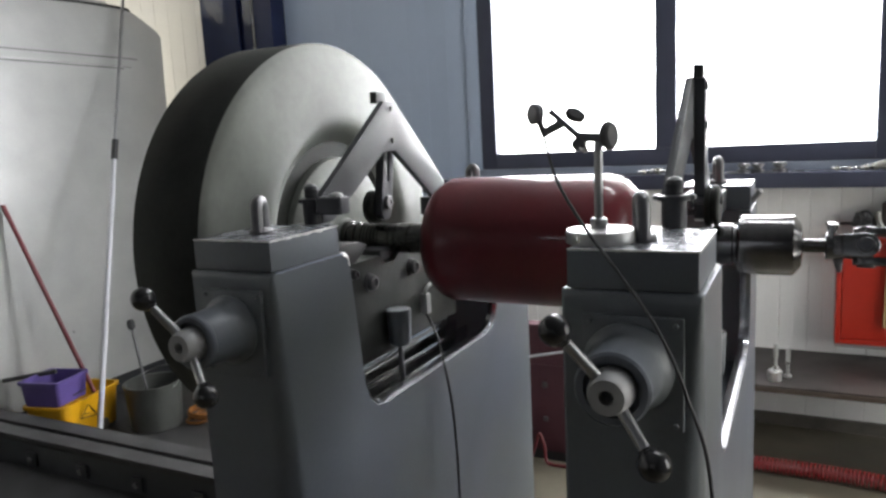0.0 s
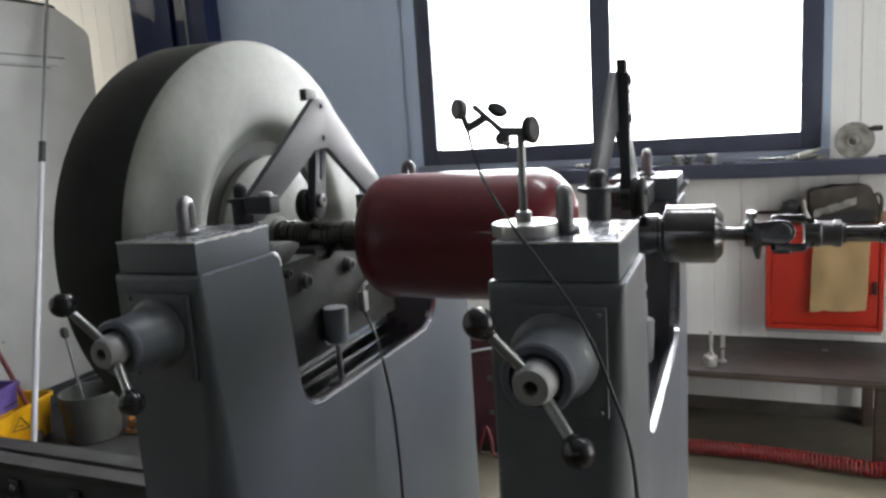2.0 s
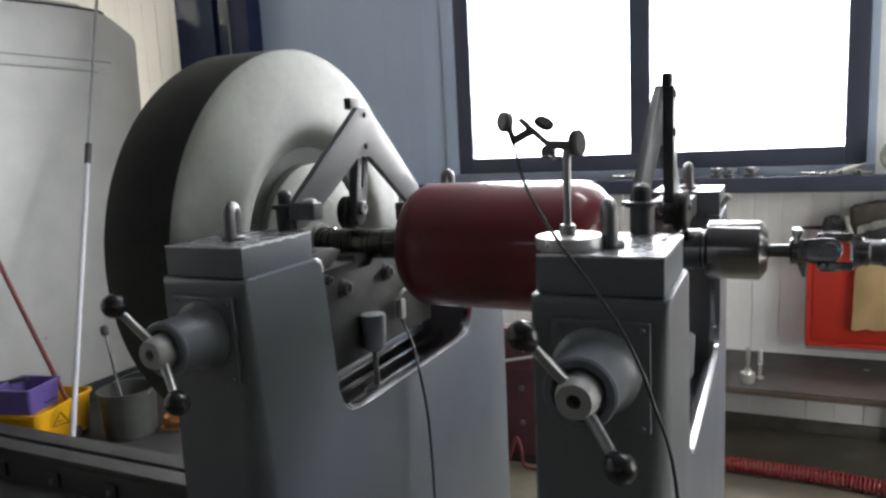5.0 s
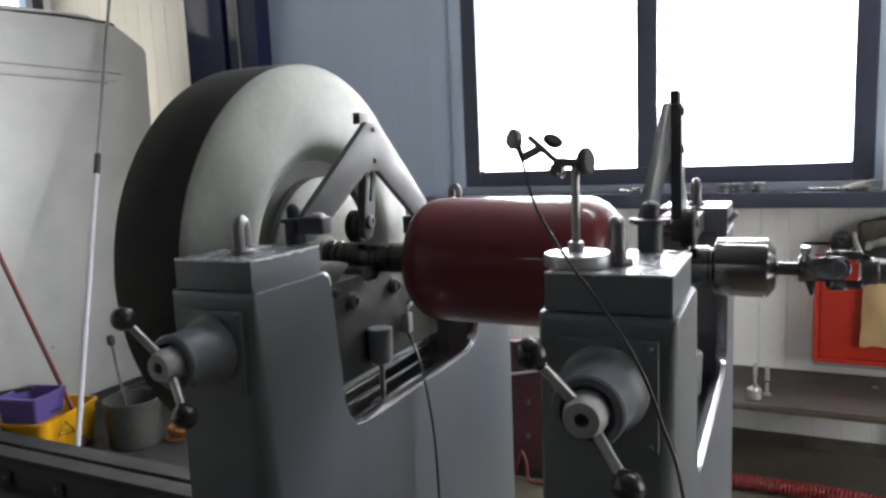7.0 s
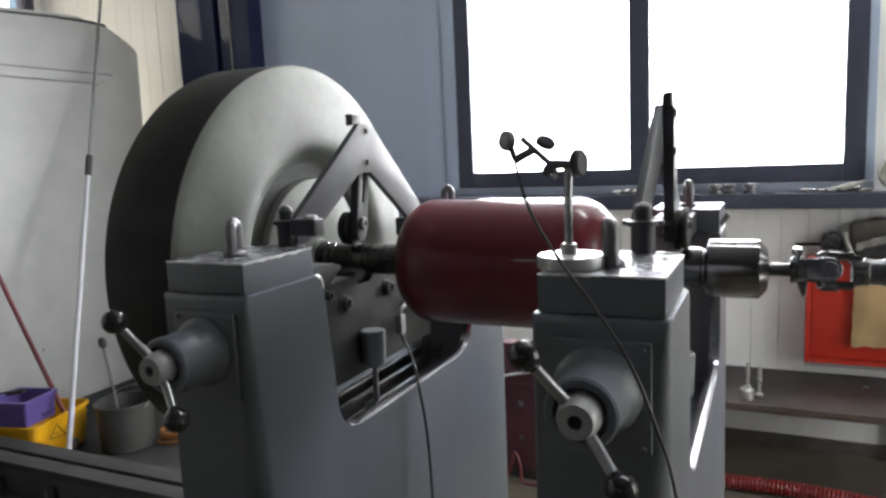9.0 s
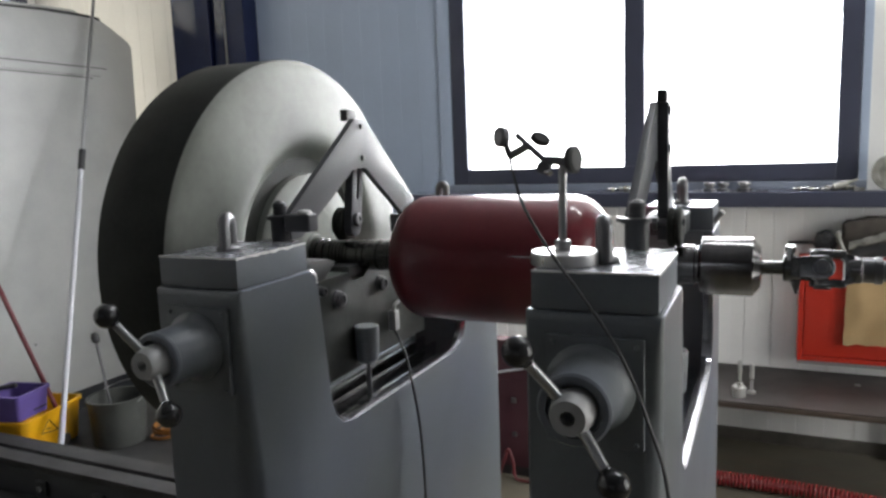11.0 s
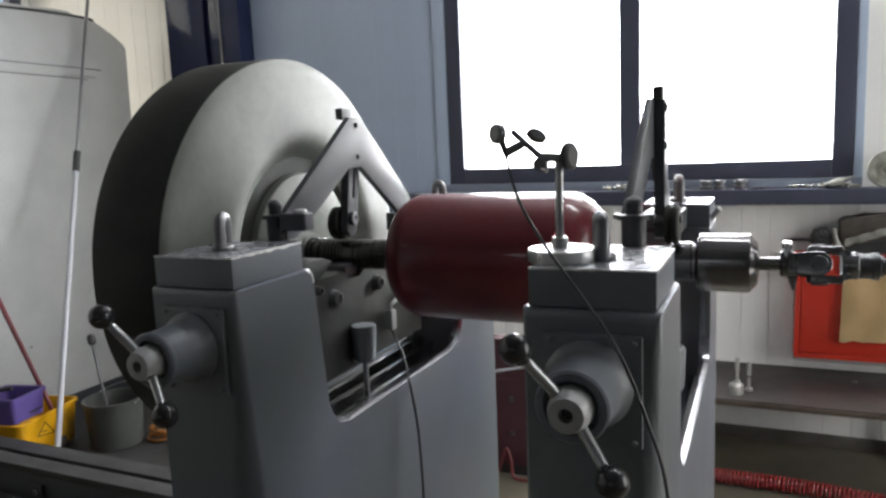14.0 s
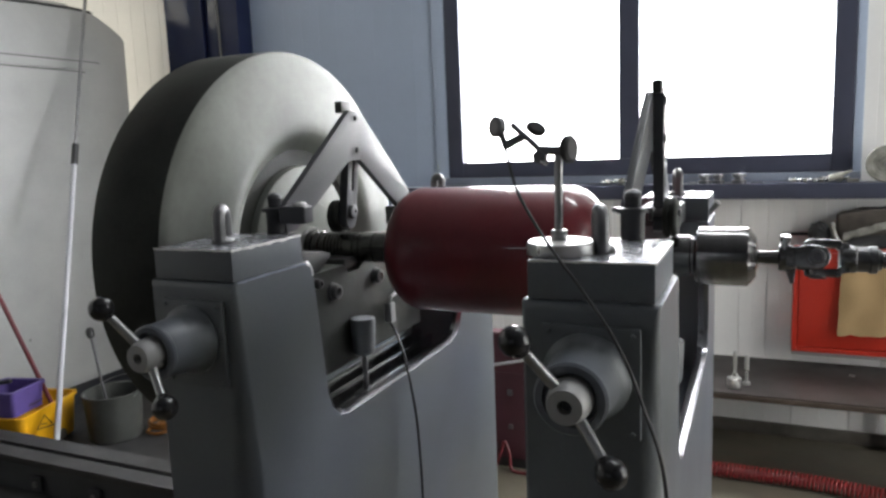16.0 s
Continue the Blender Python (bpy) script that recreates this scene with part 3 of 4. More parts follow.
    # Black wedge filling the space between cap plate and cradle.
    part("dark_wedge", prism([(0.242, 1.428), (0.285, 1.437), (0.335, 1.434), (0.362, 1.425), (0.345, 1.412), (0.318, 1.396), (0.242, 1.3925)], "x", -0.125, -0.052, 0.003), BLACK, cradle, "black curved wedge between cap plate and cradle")
    part("bearing_seat", box(-0.125, -0.07, 0.44, 0.585, 1.374, 1.40, 0.006), DARK_STEEL, cradle)
    part("jack", lathe([(0, 0), (0, 0.020), (0.006, 0.0245), (0.076, 0.0275), (0.080, 0.0255), (0.080, 0)], (-0.034, 0.440, 1.192), (0, 0, 1), 28), PAINT, p)
    part("jack_stem", join(rod((-0.034, 0.440, 1.07), (-0.034, 0.440, 1.195), 0.006, 14), box(-0.048, -0.021, 0.41, 0.46, 1.0605, 1.112, 0.003)), DARK_STEEL, p)
    # Bright steel stands in for the light that the rail edges catch.
    for x, z in ((-0.052, 1.098), (-0.088, 1.112), (-0.122, 1.124)):
        part("slide_rail", box(x - 0.005, x + 0.005, 0.238, 0.9, 1.0405, z, 0.0015), CHROME, p)
    part("sensor", box(-0.054, -0.036, 0.576, 0.598, 1.225, 1.272, 0.003), WHITE_HUB, p, "small pale vibration sensor")
    part("sensor_lead", tube(smooth_path([(-0.045, 0.587, 1.271), (-0.044, 0.590, 1.283), (-0.042, 0.604, 1.289), (-0.044, 0.628, 1.293), (-0.056, 0.650, 1.296)]), 0.0045, 8), WHITE_HUB, p, "pale bent lead")
    return p


ped = pedestal()
second = pedestal(True)
second.location.x += 0.6375
arm = part("clamp_arm", box(-0.0575, -0.001, 0.203, 0.234, 1.505, 1.537, 0.006, 3), BRACKET, ped)
part("cap_nut", lathe([(0, 0), (0, 0.0135), (0.003, 0.0135), (0.006, 0.011), (0.0075, 0.005), (0.008, 0)], (-0.020, 0.218, 1.537), (0, 0, 1), 20), WHITE_HUB, arm, "pale domed cap nut")
part("lever", rod((0.640, 0.905, 1.452), (0.662, 0.890, 1.480), 0.006, 14, 0.007, 0.002), WHITE_HUB, second, "short pale lever")
for x, z in ((0.555, 1.472), (0.583, 1.462), (0.553, 1.452)):
    part("plate_screw", rod((x, 0.8725, z), (x, 0.869, z), 0.0042, 10), DARK_STEEL, second)

# rotor
rotor = thing("balancing_rotor", (0, AY, AZ), "rotor with large aluminium wheel and dark red cylinder", "rotor")
X = (1, 0, 0)
wheel = part("wheel_rim", lathe([(-0.40, 0.30), (-0.40, 0.430), (-0.395, 0.438), (-0.39, 0.440), (-0.234, 0.440), (-0.230, 0.438), (-0.230, 0.30)], (0, AY, AZ), X, 160), RIM, rotor, "matt black wheel rim")
knots = [(0.437, -0.2285), (0.424, -0.2215), (0.400, -0.2155), (0.350, -0.2080), (0.310, -0.2025), (0.285, -0.2005), (0.270, -0.2015), (0.257, -0.2050), (0.245, -0.2120), (0.233, -0.2215), (0.220, -0.2310), (0.206, -0.2375), (0.191, -0.2395)]
face = [(-0.30, 0.436), (-0.2335, 0.4385)] + [(v.y, v.x) for v in smooth_path([(r, x, 0) for r, x in knots], 5)]
face += [(-0.2395, 0.1862), (-0.220, 0.1852), (-0.2155, 0.1830), (-0.2130, 0.1785), (-0.209, 0.110), (-0.206, 0.107), (-0.204, 0.045), (-0.200, 0.042), (-0.199, 0.03)]
part("wheel_face", lathe(face, (0, AY, AZ), X, 160), WHEEL, wheel, "domed turned aluminium face")
turned_shaft = [(-0.42, 0), (-0.42, 0.028), (-0.224, 0.028), (-0.222, 0.036), (-0.186, 0.036), (-0.184, 0.0315), (-0.178, 0.0315), (-0.176, 0.0350), (-0.166, 0.0350), (-0.164, 0.0315), (-0.158, 0.0315), (-0.156, 0.0340)]
for g in (-0.146, -0.137, -0.128, -0.119, -0.110, -0.101, -0.074, -0.0595, -0.026):
    turned_shaft += [(g - 0.0016, 0.0340), (g - 0.0008, 0.0322), (g + 0.0008, 0.0322), (g + 0.0016, 0.0340)]
turned_shaft += [(0.012, 0.0345), (0.014, 0.037), (0.034, 0.037), (0.041, 0.028), (0.60, 0.028), (0.60, 0)]
part("shaft", lathe(turned_shaft, (0, AY, AZ), X, 64), SHAFT, rotor, "dark steel stepped shaft")
part("cylinder", lathe([(0.043, 0.03), (0.043, 0.096), (0.048, 0.107), (0.059, 0.118), (0.073, 0.127), (0.085, 0.131), (0.094, 0.132), (0.412, 0.132), (0.427, 0.129), (0.446, 0.118), (0.466, 0.095), (0.470, 0.085), (0.470, 0.03)], (0, AY, AZ), X, 96), RED, rotor, "dark red enamelled cylinder with rounded ends")
part("coupling", lathe([(0.60, 0), (0.60, 0.036), (0.603, 0.038), (0.634, 0.038), (0.636, 0.034), (0.641, 0.034), (0.643, 0.047), (0.648, 0.053), (0.730, 0.053), (0.733, 0.052), (0.7455, 0.036), (0.747, 0.016), (0.749, 0.014), (0.749, 0)], (0, AY, AZ), X, 64), COUPLING, rotor, "machined steel coupling")

# cardan drive shaft
drive = thing("cardan_shaft", (1.2, AY, AZ), "steel cardan drive shaft with universal joints", "drive shaft")
part("spindle", lathe([(0.745, 0), (0.745, 0.012), (0.785, 0.012), (0.785, 0)], (0, AY, AZ), X, 24), SHAFT, drive)


def yoke(x0, s, turn, name):
    """A forked joint end at x0 that opens along s: a collar, two rounded lugs and their bearing caps."""
    b = [lathe([(0, 0), (0, 0.021), (0.003, 0.0235), (0.019, 0.0235), (0.027, 0.019), (0.027, 0)], (0, 0, 0), (s, 0, 0), 28)]
    lug = [(s * 0.024, -0.0175), (s * 0.050, -0.0205)] + [(s * (0.060 + 0.0205 * math.cos(a)), 0.0205 * math.sin(a)) for a in [math.pi * (i / 10 - 0.5) for i in range(11)]] + [(s * 0.050, 0.0205), (s * 0.024, 0.0175)]
    for k in (-1, 1):
        b.append(prism(lug, "z", min(k * 0.0185, k * 0.0315), max(k * 0.0185, k * 0.0315), 0.004, 3))
        b.append(prism([(s * 0.012, k * 0.002), (s * 0.030, k * 0.0170), (s * 0.040, k * 0.0312), (s * 0.012, k * 0.023)], "y", -0.0172, 0.0172, 0.003))
    y = part(name, moved(join(*b), Matrix.Translation((x0, AY, AZ)) @ pose(0, 0, 0, turn, 0, 0)), YOKE, drive)
    for k in (-1, 1):
        part("bearing_cap", moved(lathe([(0, 0), (0, 0.0135), (0.003, 0.0135), (0.004, 0.0125), (0.004, 0.0085), (0.0015, 0.008), (0.0015, 0)], (s * 0.060, 0, k * 0.031), (0, 0, k), 24), Matrix.Translation((x0, AY, AZ)) @ pose(0, 0, 0, turn, 0, 0)), DARK_STEEL, y)
    return y


yoke(0.781, 1, 75, "yoke"), yoke(0.903, -1, -15, "yoke")
part("cross_pin", moved(join(rod((0, -0.028, 0), (0, 0.028, 0), 0.0085), rod((0, 0, -0.028), (0, 0, 0.028), 0.0085), ball((0, 0, 0), 0.0195)), Matrix.Translation((0.842, AY, AZ)) @ pose(0, 0, 0, 75, 0, 0)), CHROME, drive)
part("sleeve", lathe([(0.900, 0), (0.900, 0.0215), (0.920, 0.0215), (0.922, 0.0235), (0.932, 0.0235), (0.934, 0.018), (0.938, 0.018), (0.939, 0)], (0, AY, AZ), X, 24), DARK_STEEL, drive)
part("tube", lathe([(0.930, 0), (0.930, 0.0145), (0.989, 0.0145), (0.991, 0.0170), (1.9, 0.0170), (1.9, 0)], (0, AY, AZ), X, 24), COUPLING, drive)
part("set_screw", rod((1.022, AY, AZ + 0.013), (1.026, AY, AZ + 0.026), 0.004, 12), STEEL, drive)
part("set_screw", lathe([(0, 0), (0, 0.0065), (0.016, 0.0065), (0.017, 0.0095), (0.026, 0.0095), (0.028, 0.0075), (0.028, 0)], (0.791, AY - 0.010, AZ + 0.015), (0.05, -0.25, 1), 8), CHROME, drive, "bright clamping screw")
part("set_screw", rod((0.804, AY - 0.004, AZ - 0.045), (0.800, AY, AZ - 0.012), 0.003, 12, 0.011), DARK_STEEL, drive)

# gauge stand on the second pedestal
gs = thing("gauge_stand", (0.503, 0.066, 1.488), "magnetic gauge stand with articulated arm on the pedestal", "gauge stand")
part("base", lathe([(0, 0), (0, 0.0445), (0.002, 0.0455), (0.015, 0.0455), (0.017, 0.044), (0.017, 0)], (0.507, 0.060, 1.4885), (0, 0, 1), 48), BASE, gs, "round bright steel base")
part("collar", lathe([(0, 0), (0, 0.011), (0.012, 0.011), (0.014, 0.009), (0.014, 0)], (0.503, 0.066, 1.5055), (0, 0, 1), 20), STEEL, gs)
part("pole", rod((0.503, 0.066, 1.518), (0.504, 0.066, 1.626), 0.0055, 18), STEEL, gs)
part("clamp_block", moved(box(-0.018, 0.014, -0.007, 0.007, -0.006, 0.006, 0.003), Matrix.Translation((0.498, 0.066, 1.625)) @ pose(0, 0, 0, 0, 4, 0)), DARK_STEEL, gs)
part("clamp_knob", lathe([(0, 0), (0, 0.016), (0.003, 0.0185), (0.009, 0.0185), (0.012, 0.015), (0.012, 0)], (0.513, 0.066, 1.626), (1, -0.25, 0.05), 24), BLACK, gs)
part("arm", rod((0.484, 0.066, 1.622), (0.440, 0.066, 1.662), 0.0042, 14), DARK_STEEL, gs)
part("arm_joint", rod((0.479, 0.058, 1.617), (0.479, 0.074, 1.617), 0.009, 18, w=0.001), DARK_STEEL, gs)
part("arm_knob", moved(lathe([(0, 0), (0, 0.008), (0.003, 0.0105), (0.008, 0.0105), (0.011, 0.008), (0.011, 0)], (0, 0, 0), (0, 0, 1), 18), Matrix.Translation((0.474, 0.058, 1.652)) @ pose(0, 0, 0, 55, 0, 0) @ pose(0, 0, 0, 0, 38, 0) @ Matrix.Diagonal((1.35, 0.9, 1, 1))), BLACK, gs)
part("joint_pin", rod((0.484, 0.058, 1.612), (0.492, 0.050, 1.609), 0.004, 12, w=0.001), CHROME, gs)
part("probe_arm", rod((0.455, 0.066, 1.645), (0.428, 0.066, 1.632), 0.006, 14), DARK_STEEL, gs)
part("probe_arm", rod((0.430, 0.066, 1.634), (0.423, 0.066, 1.656), 0.0045, 14), DARK_STEEL, gs)
part("dial_head", lathe([(0, 0), (0, 0.011), (0.003, 0.0145), (0.011, 0.0145), (0.014, 0.011), (0.014, 0)], (0.423, 0.072, 1.659), (-0.55, -0.83, 0.05), 14), DARK_STEEL, gs)

# cables of the machine
single("sensor_cable", tube(smooth_path([(-0.045, 0.587, 1.224), (-0.034, 0.586, 1.205), (0.012, 0.535, 1.17), (0.026, 0.552, 1.04), (0.03, 0.560, 0.928), (0.03, 0.565, 0.78), (0.028, 0.565, 0.4), (0.03, 0.56, 0.003)]), 0.0032, 8), BLACK, "thin black sensor cable hanging down the pedestal", "cable")
single("gauge_cable", tube(smooth_path([(0.424, 0.060, 1.655), (0.431, 0.06, 1.635), (0.455, 0.04, 1.572), (0.505, 0.0, 1.511), (0.551, -0.02, 1.459), (0.598, -0.05, 1.405), (0.633, -0.07, 1.336), (0.662, -0.08, 1.223), (0.668, -0.07, 0.9), (0.625, -0.05, 0.5), (0.63, -0.05, 0.003)]), 0.0022, 8), BLACK, "thin black gauge cable drooping past the pedestal", "cable")

# ---- left side: bed rail, guard, cleaning gear ----
# Thin sheet added to give the floor a darker tone beside the rail.
single("dark_floor_sheet", box(-4.55, -0.55, 1.44, 3.05, 0.0, 0.004), PLATFORM, "thin dark sheet laid over the floor beside the rail", "floor plate", kind="structure")
rail = thing("bed_rail", (-2.1, 1.33, 0), "low dark steel machine rail with a grooved top", "rail")
part("top_bar", box(-3.9, -0.6, 1.341, 1.437, 0.225, 0.255, 0.004), PLATFORM, rail)
part("front_bar", box(-3.9, -0.6, 1.236, 1.327, 0.212, 0.246, 0.005), PLATFORM, rail, "front lip of the rail")
part("web", box(-3.9, -0.6, 1.250, 1.425, 0.0, 0.2115, 0.003), PAINT_DARK, rail)
# Added slope, shaped to hide the floor below the rail from the camera.
part("floor_cover_slope", prism([(1.2495, 0.0), (1.2495, 0.075), (1.235, 0.072), (1.02, 0.012), (1.01, 0.0)], "x", -3.9, -0.6, 0.003), PLATFORM, rail, "dark slope added before the rail to cover the floor")
for i in range(6):
    lug = part("clamp_lug", box(-3.50 + 0.379 * i, -3.43 + 0.379 * i, 1.232, 1.2495, 0.095, 0.165, 0.006), PAINT_DARK, rail)
    part("bolt", lathe([(0, 0), (0, 0.014), (0.010, 0.014), (0.012, 0.011), (0.012, 0)], (-3.465 + 0.379 * i, 1.2315, 0.130), (0, -1, 0), 6), DARK_STEEL, lug)

guard = thing("machine_guard", (-3.43, 1.6, 0), "large white enamelled sheet-metal guard with rounded corner", "machine guard")
gp = [(0.3, 0.13), (0.3, 2.50), (1.0, 2.535), (1.90, 2.578), (2.585, 2.6155), (2.80, 2.612), (2.85, 2.601), (2.93, 2.548), (2.995, 2.492), (3.022, 2.465), (3.030, 2.43), (3.018, 1.93), (2.99, 0.13)]
shell = prism(gp, "x", -3.455, -3.40, 0.010, 2)
bmesh.ops.bisect_plane(shell, geom=shell.verts[:] + shell.edges[:] + shell.faces[:], plane_co=(0, 0, 2.43), plane_no=(0, 0, 1))
for v in shell.verts:
    if v.co.z > 2.431:
        v.co.x -= (v.co.z - 2.43) * 0.42
part("shell", shell, GUARD, guard)
part("plinth", box(-3.452, -3.41, 0.32, 2.96, 0, 0.1295), PAINT_DARK, guard)
for z0, z1, h, x1, paint in ((2.266, 2.262, 0.008, 2.80, SEAM), (2.218, 2.210, 0.026, 2.75, GUARD), (2.205, 2.194, 0.007, 2.68, SEAM)):
    part("moulding", prism([(0.3, z0), (0.3, z0 + h), (x1 - 0.04, z1 + h), (x1, z1 + h * 0.4), (x1 - 0.015, z1 - 0.004), (x1 - 0.05, z1)], "x", -3.40, -3.388 if paint is GUARD else -3.395, 0.002), paint, guard)
part("top_seam", tube(smooth_path([(-3.474, y, z + 0.004 * noise.noise(Vector((y * 9, 0, 0)))) for y, z in ((0.31, 2.503), (1.0, 2.538), (1.9, 2.581), (2.25, 2.602), (2.42, 2.612), (2.5, 2.6145), (2.585, 2.618), (2.7, 2.617), (2.80, 2.615), (2.84, 2.606))], 6), 0.0085, 8), BLACK, guard, "dark rubber seam along the top")
part("lid", prism([(0.32, 2.48), (0.32, 2.53), (1.95, 2.618), (2.56, 2.648), (2.66, 2.648), (2.73, 2.62), (2.74, 2.57)], "x", -3.78, -3.49, 0.02, 3), GUARD, guard, "grey-white rounded lid behind the seam")
part("rivet", rod((-3.402, 2.05, 0.52), (-3.396, 2.05, 0.52), 0.006, 10), DARK_STEEL, guard)

pole = thing("telescopic_pole", (-2.725, 1.628, 0), "white telescopic pole with black joint leaning on the guard", "pole")
a, b = Vector((-2.725, 1.628, 0.003)), Vector((-3.374, 2.705, 2.62))
at = lambda f: a + (b - a) * f
part("lower_tube", rod(at(0.0), at(0.615), 0.0155, 16), POLE_WHITE, pole)
part("joint", rod(at(0.608), at(0.655), 0.020, 16, w=0.003), BLACK, pole, "black plastic twist joint")
part("upper_tube", rod(at(0.65), at(1.10), 0.0110, 14), STEEL, pole)

rp = thing("mop", (-3.03, 1.85, 0.02), "mop with dark red handle standing in the bucket", "mop")
part("handle", rod((-3.01, 1.868, 0.19), (-3.376, 1.700, 1.37), 0.0130, 14), POLE_RED, rp)
part("mop_head", lathe([(0, 0), (0, 0.075), (0.04, 0.07), (0.09, 0.03), (0.12, 0.017), (0.17, 0.015), (0.17, 0)], (-3.01, 1.84, 0.022), (0, 0, 1), 20), CLOTH, rp)
single("broom_handle", rod((-3.05, 1.66, 0.42), (-3.385, 1.56, 0.36), 0.013, 14), BLACK, "dark stick lying across the wringer", "stick")

mb = thing("mop_bucket", (-3.05, 1.75, 0), "yellow plastic mop bucket with violet wringer on the floor", "mop bucket")


def tub_mesh(x0, x1, y0, y1, z0, z1, taper, wall, r):
    """A rounded rectangular tub, open at the top."""
    bm = bmesh.new()

    def loop(inset, z):
        out = []
        for cx, cy, s in ((x1, y1, 0), (x0, y1, 1), (x0, y0, 2), (x1, y0, 3)):
            sx, sy = (1 if cx == x1 else -1), (1 if cy == y1 else -1)
            for k in range(5):
                t = math.pi / 2 * (s + k / 4)
                out.append(bm.verts.new((cx - sx * (r + inset) + r * math.cos(t), cy - sy * (r + inset) + r * math.sin(t), z)))
        return out

    loops = [loop(taper, z0), loop(0.004, z1 - 0.02), loop(-0.006, z1 - 0.018), loop(-0.006, z1), loop(wall, z1), loop(taper + wall, z0 + wall)]
    for p, q in zip(loops, loops[1:]):
        for k in range(len(p)):
            j = (k + 1) % len(p)
            bm.faces.new((p[k], p[j], q[j], q[k]))
    bm.faces.new(loops[0][::-1]), bm.faces.new(loops[-1])
    bmesh.ops.recalc_face_normals(bm, faces=bm.faces)
    return bm


tub = part("tub", tub_mesh(-3.20, -2.914, 1.515, 1.990, 0.02, 0.258, 0.022, 0.010, 0.045), YELLOW, mb)
for p, q in (((1.700, 0.212), (1.640, 0.148)), ((1.640, 0.148), (1.770, 0.125)), ((1.770, 0.125), (1.700, 0.212)), ((1.675, 0.165), (1.715, 0.155))):
    part("warning_mark", rod((-2.9215 - (0.212 - p[1]) * 0.07, p[0], p[1]), (-2.9215 - (0.212 - q[1]) * 0.07, q[0], q[1]), 0.0035, 8), BLACK, tub)
wr = part("wringer", tub_mesh(-3.19, -2.935, 1.505, 1.755, 0.262, 0.405, 0.014, 0.012, 0.02), VIOLET, mb, "violet-blue plastic wringer basket")
part("wringer_slot", box(-2.9475, -2.9415, 1.63, 1.73, 0.290, 0.297), BLACK, wr)
for x, y in ((-3.15, 1.60), (-2.965, 1.60), (-3.15, 1.90), (-2.965, 1.90)):
    part("castor", rod((x - 0.008, y, 0.0155), (x + 0.008, y, 0.0155), 0.015, 16), BLACK, mb)

mb.rotation_euler = (0, 0, radians(14))

pl = thing("grey_pail", (-2.68, 2.02, 0), "dark grey plastic pail on the floor", "pail")
part("body", lathe([(0.0, 0), (0.0, 0.138), (0.010, 0.146), (0.262, 0.160), (0.264, 0.167), (0.280, 0.168), (0.283, 0.162), (0.28, 0.153), (0.03, 0.136), (0.03, 0)], (-2.70, 2.02, 0.0), (0, 0, 1), 56), PAIL, pl)
part("bail", tube(smooth_path([(-2.70 + 0.168 * math.cos(a), 2.02 + 0.168 * math.sin(a) * 0.97, 0.262 + 0.055 * max(0, math.sin(a)) * 1.2) for a in [math.pi * i / 8 for i in range(9)]], 4), 0.0035, 8), STEEL, pl, "thin wire bail lying against the rim")
st = thing("plunger", (-2.75, 2.04, 0.03), "thin dark stick with knob standing in the pail", "stick")
part("stick", rod((-2.745, 2.035, 0.032), (-2.897, 2.078, 0.585), 0.008, 12), DARK_STEEL, st)
part("knob", lathe([(0, 0), (0, 0.012), (0.010, 0.022), (0.045, 0.024), (0.062, 0.016), (0.068, 0)], (-2.891, 2.0765, 0.565), (-0.26, 0.07, 0.96), 16), BLACK, st)
oc = [(-2.475 + 0.02 * math.sin(0.83 * u) + (0.095 + 0.012 * math.sin(1.7 * u)) * math.cos(u), 2.19 + 0.02 * math.cos(0.61 * u) + 0.095 * math.sin(u), 0.009 + 0.016 * u / 6.283) for u in [i * 0.2 for i in range(int(4.2 * 31.4))]]
single("orange_hose", tube(oc, 0.0085, 8), ORANGE, "coiled orange hose lying on the floor behind the pail", "hose")

# dark unit on the floor behind the machine
un = thing("floor_unit", (-0.42, 2.42, 0), "dark red low steel unit on the floor behind the machine", "steel unit")
part("body", box(-0.66, -0.20, 2.375, 2.46, 0.05, 0.700, 0.008), MAROON, un)
part("plinth", box(-0.64, -0.22, 2.385, 2.455, 0.0, 0.0495), BLACK, un)
part("front_panel", box(-0.63, -0.23, 2.369, 2.3745, 0.10, 0.50, 0.002), MAROON, un)
part("grab_rail", rod((-0.56, 2.355, 0.512), (-0.24, 2.355, 0.585), 0.007, 14, w=0.002), POLE_WHITE, un, "thin bright rail")
part("control", box(-0.378, -0.352, 2.360, 2.3685, 0.385, 0.415, 0.004), DARK_STEEL, un)
part("control", box(-0.376, -0.352, 2.360, 2.3685, 0.212, 0.235, 0.004), DARK_STEEL, un)
single("red_hose_end", tube(smooth_path([(-0.44, 2.345, 0.011), (-0.41, 2.335, 0.10), (-0.39, 2.34, 0.15), (-0.365, 2.335, 0.09), (-0.35, 2.33, 0.010), (-0.26, 2.32, 0.009), (-0.12, 2.34, 0.009)]), 0.0085, 8), POLE_RED, "short dark red hose looped against the dark unit", "hose")

# ---- right side: ledge, fire box, table ----
hw = thing("handwheel", (1.292, 3.16, 1.368), "grey round handwheel standing on the ledge", "handwheel")
hwc, away = (1.292, 3.135, 1.4555), (0.05, -1, 0.02)
part("disc", lathe([(0, 0), (0, 0.083), (0.005, 0.087), (0.02, 0.087), (0.026, 0.083), (0.026, 0.060), (0.023, 0.058), (0.023, 0.040), (0.027, 0.038), (0.027, 0.028), (0.024, 0.026), (0.024, 0.020), (0.032, 0.018), (0.034, 0.014), (0.034, 0)], hwc, away, 48), GREYPLATE, hw)
part("hub_cap", lathe([(0, 0), (0, 0.012), (0.006, 0.010), (0.006, 0)], (1.2937, 3.1, 1.4562), away, 24), STEEL, hw)
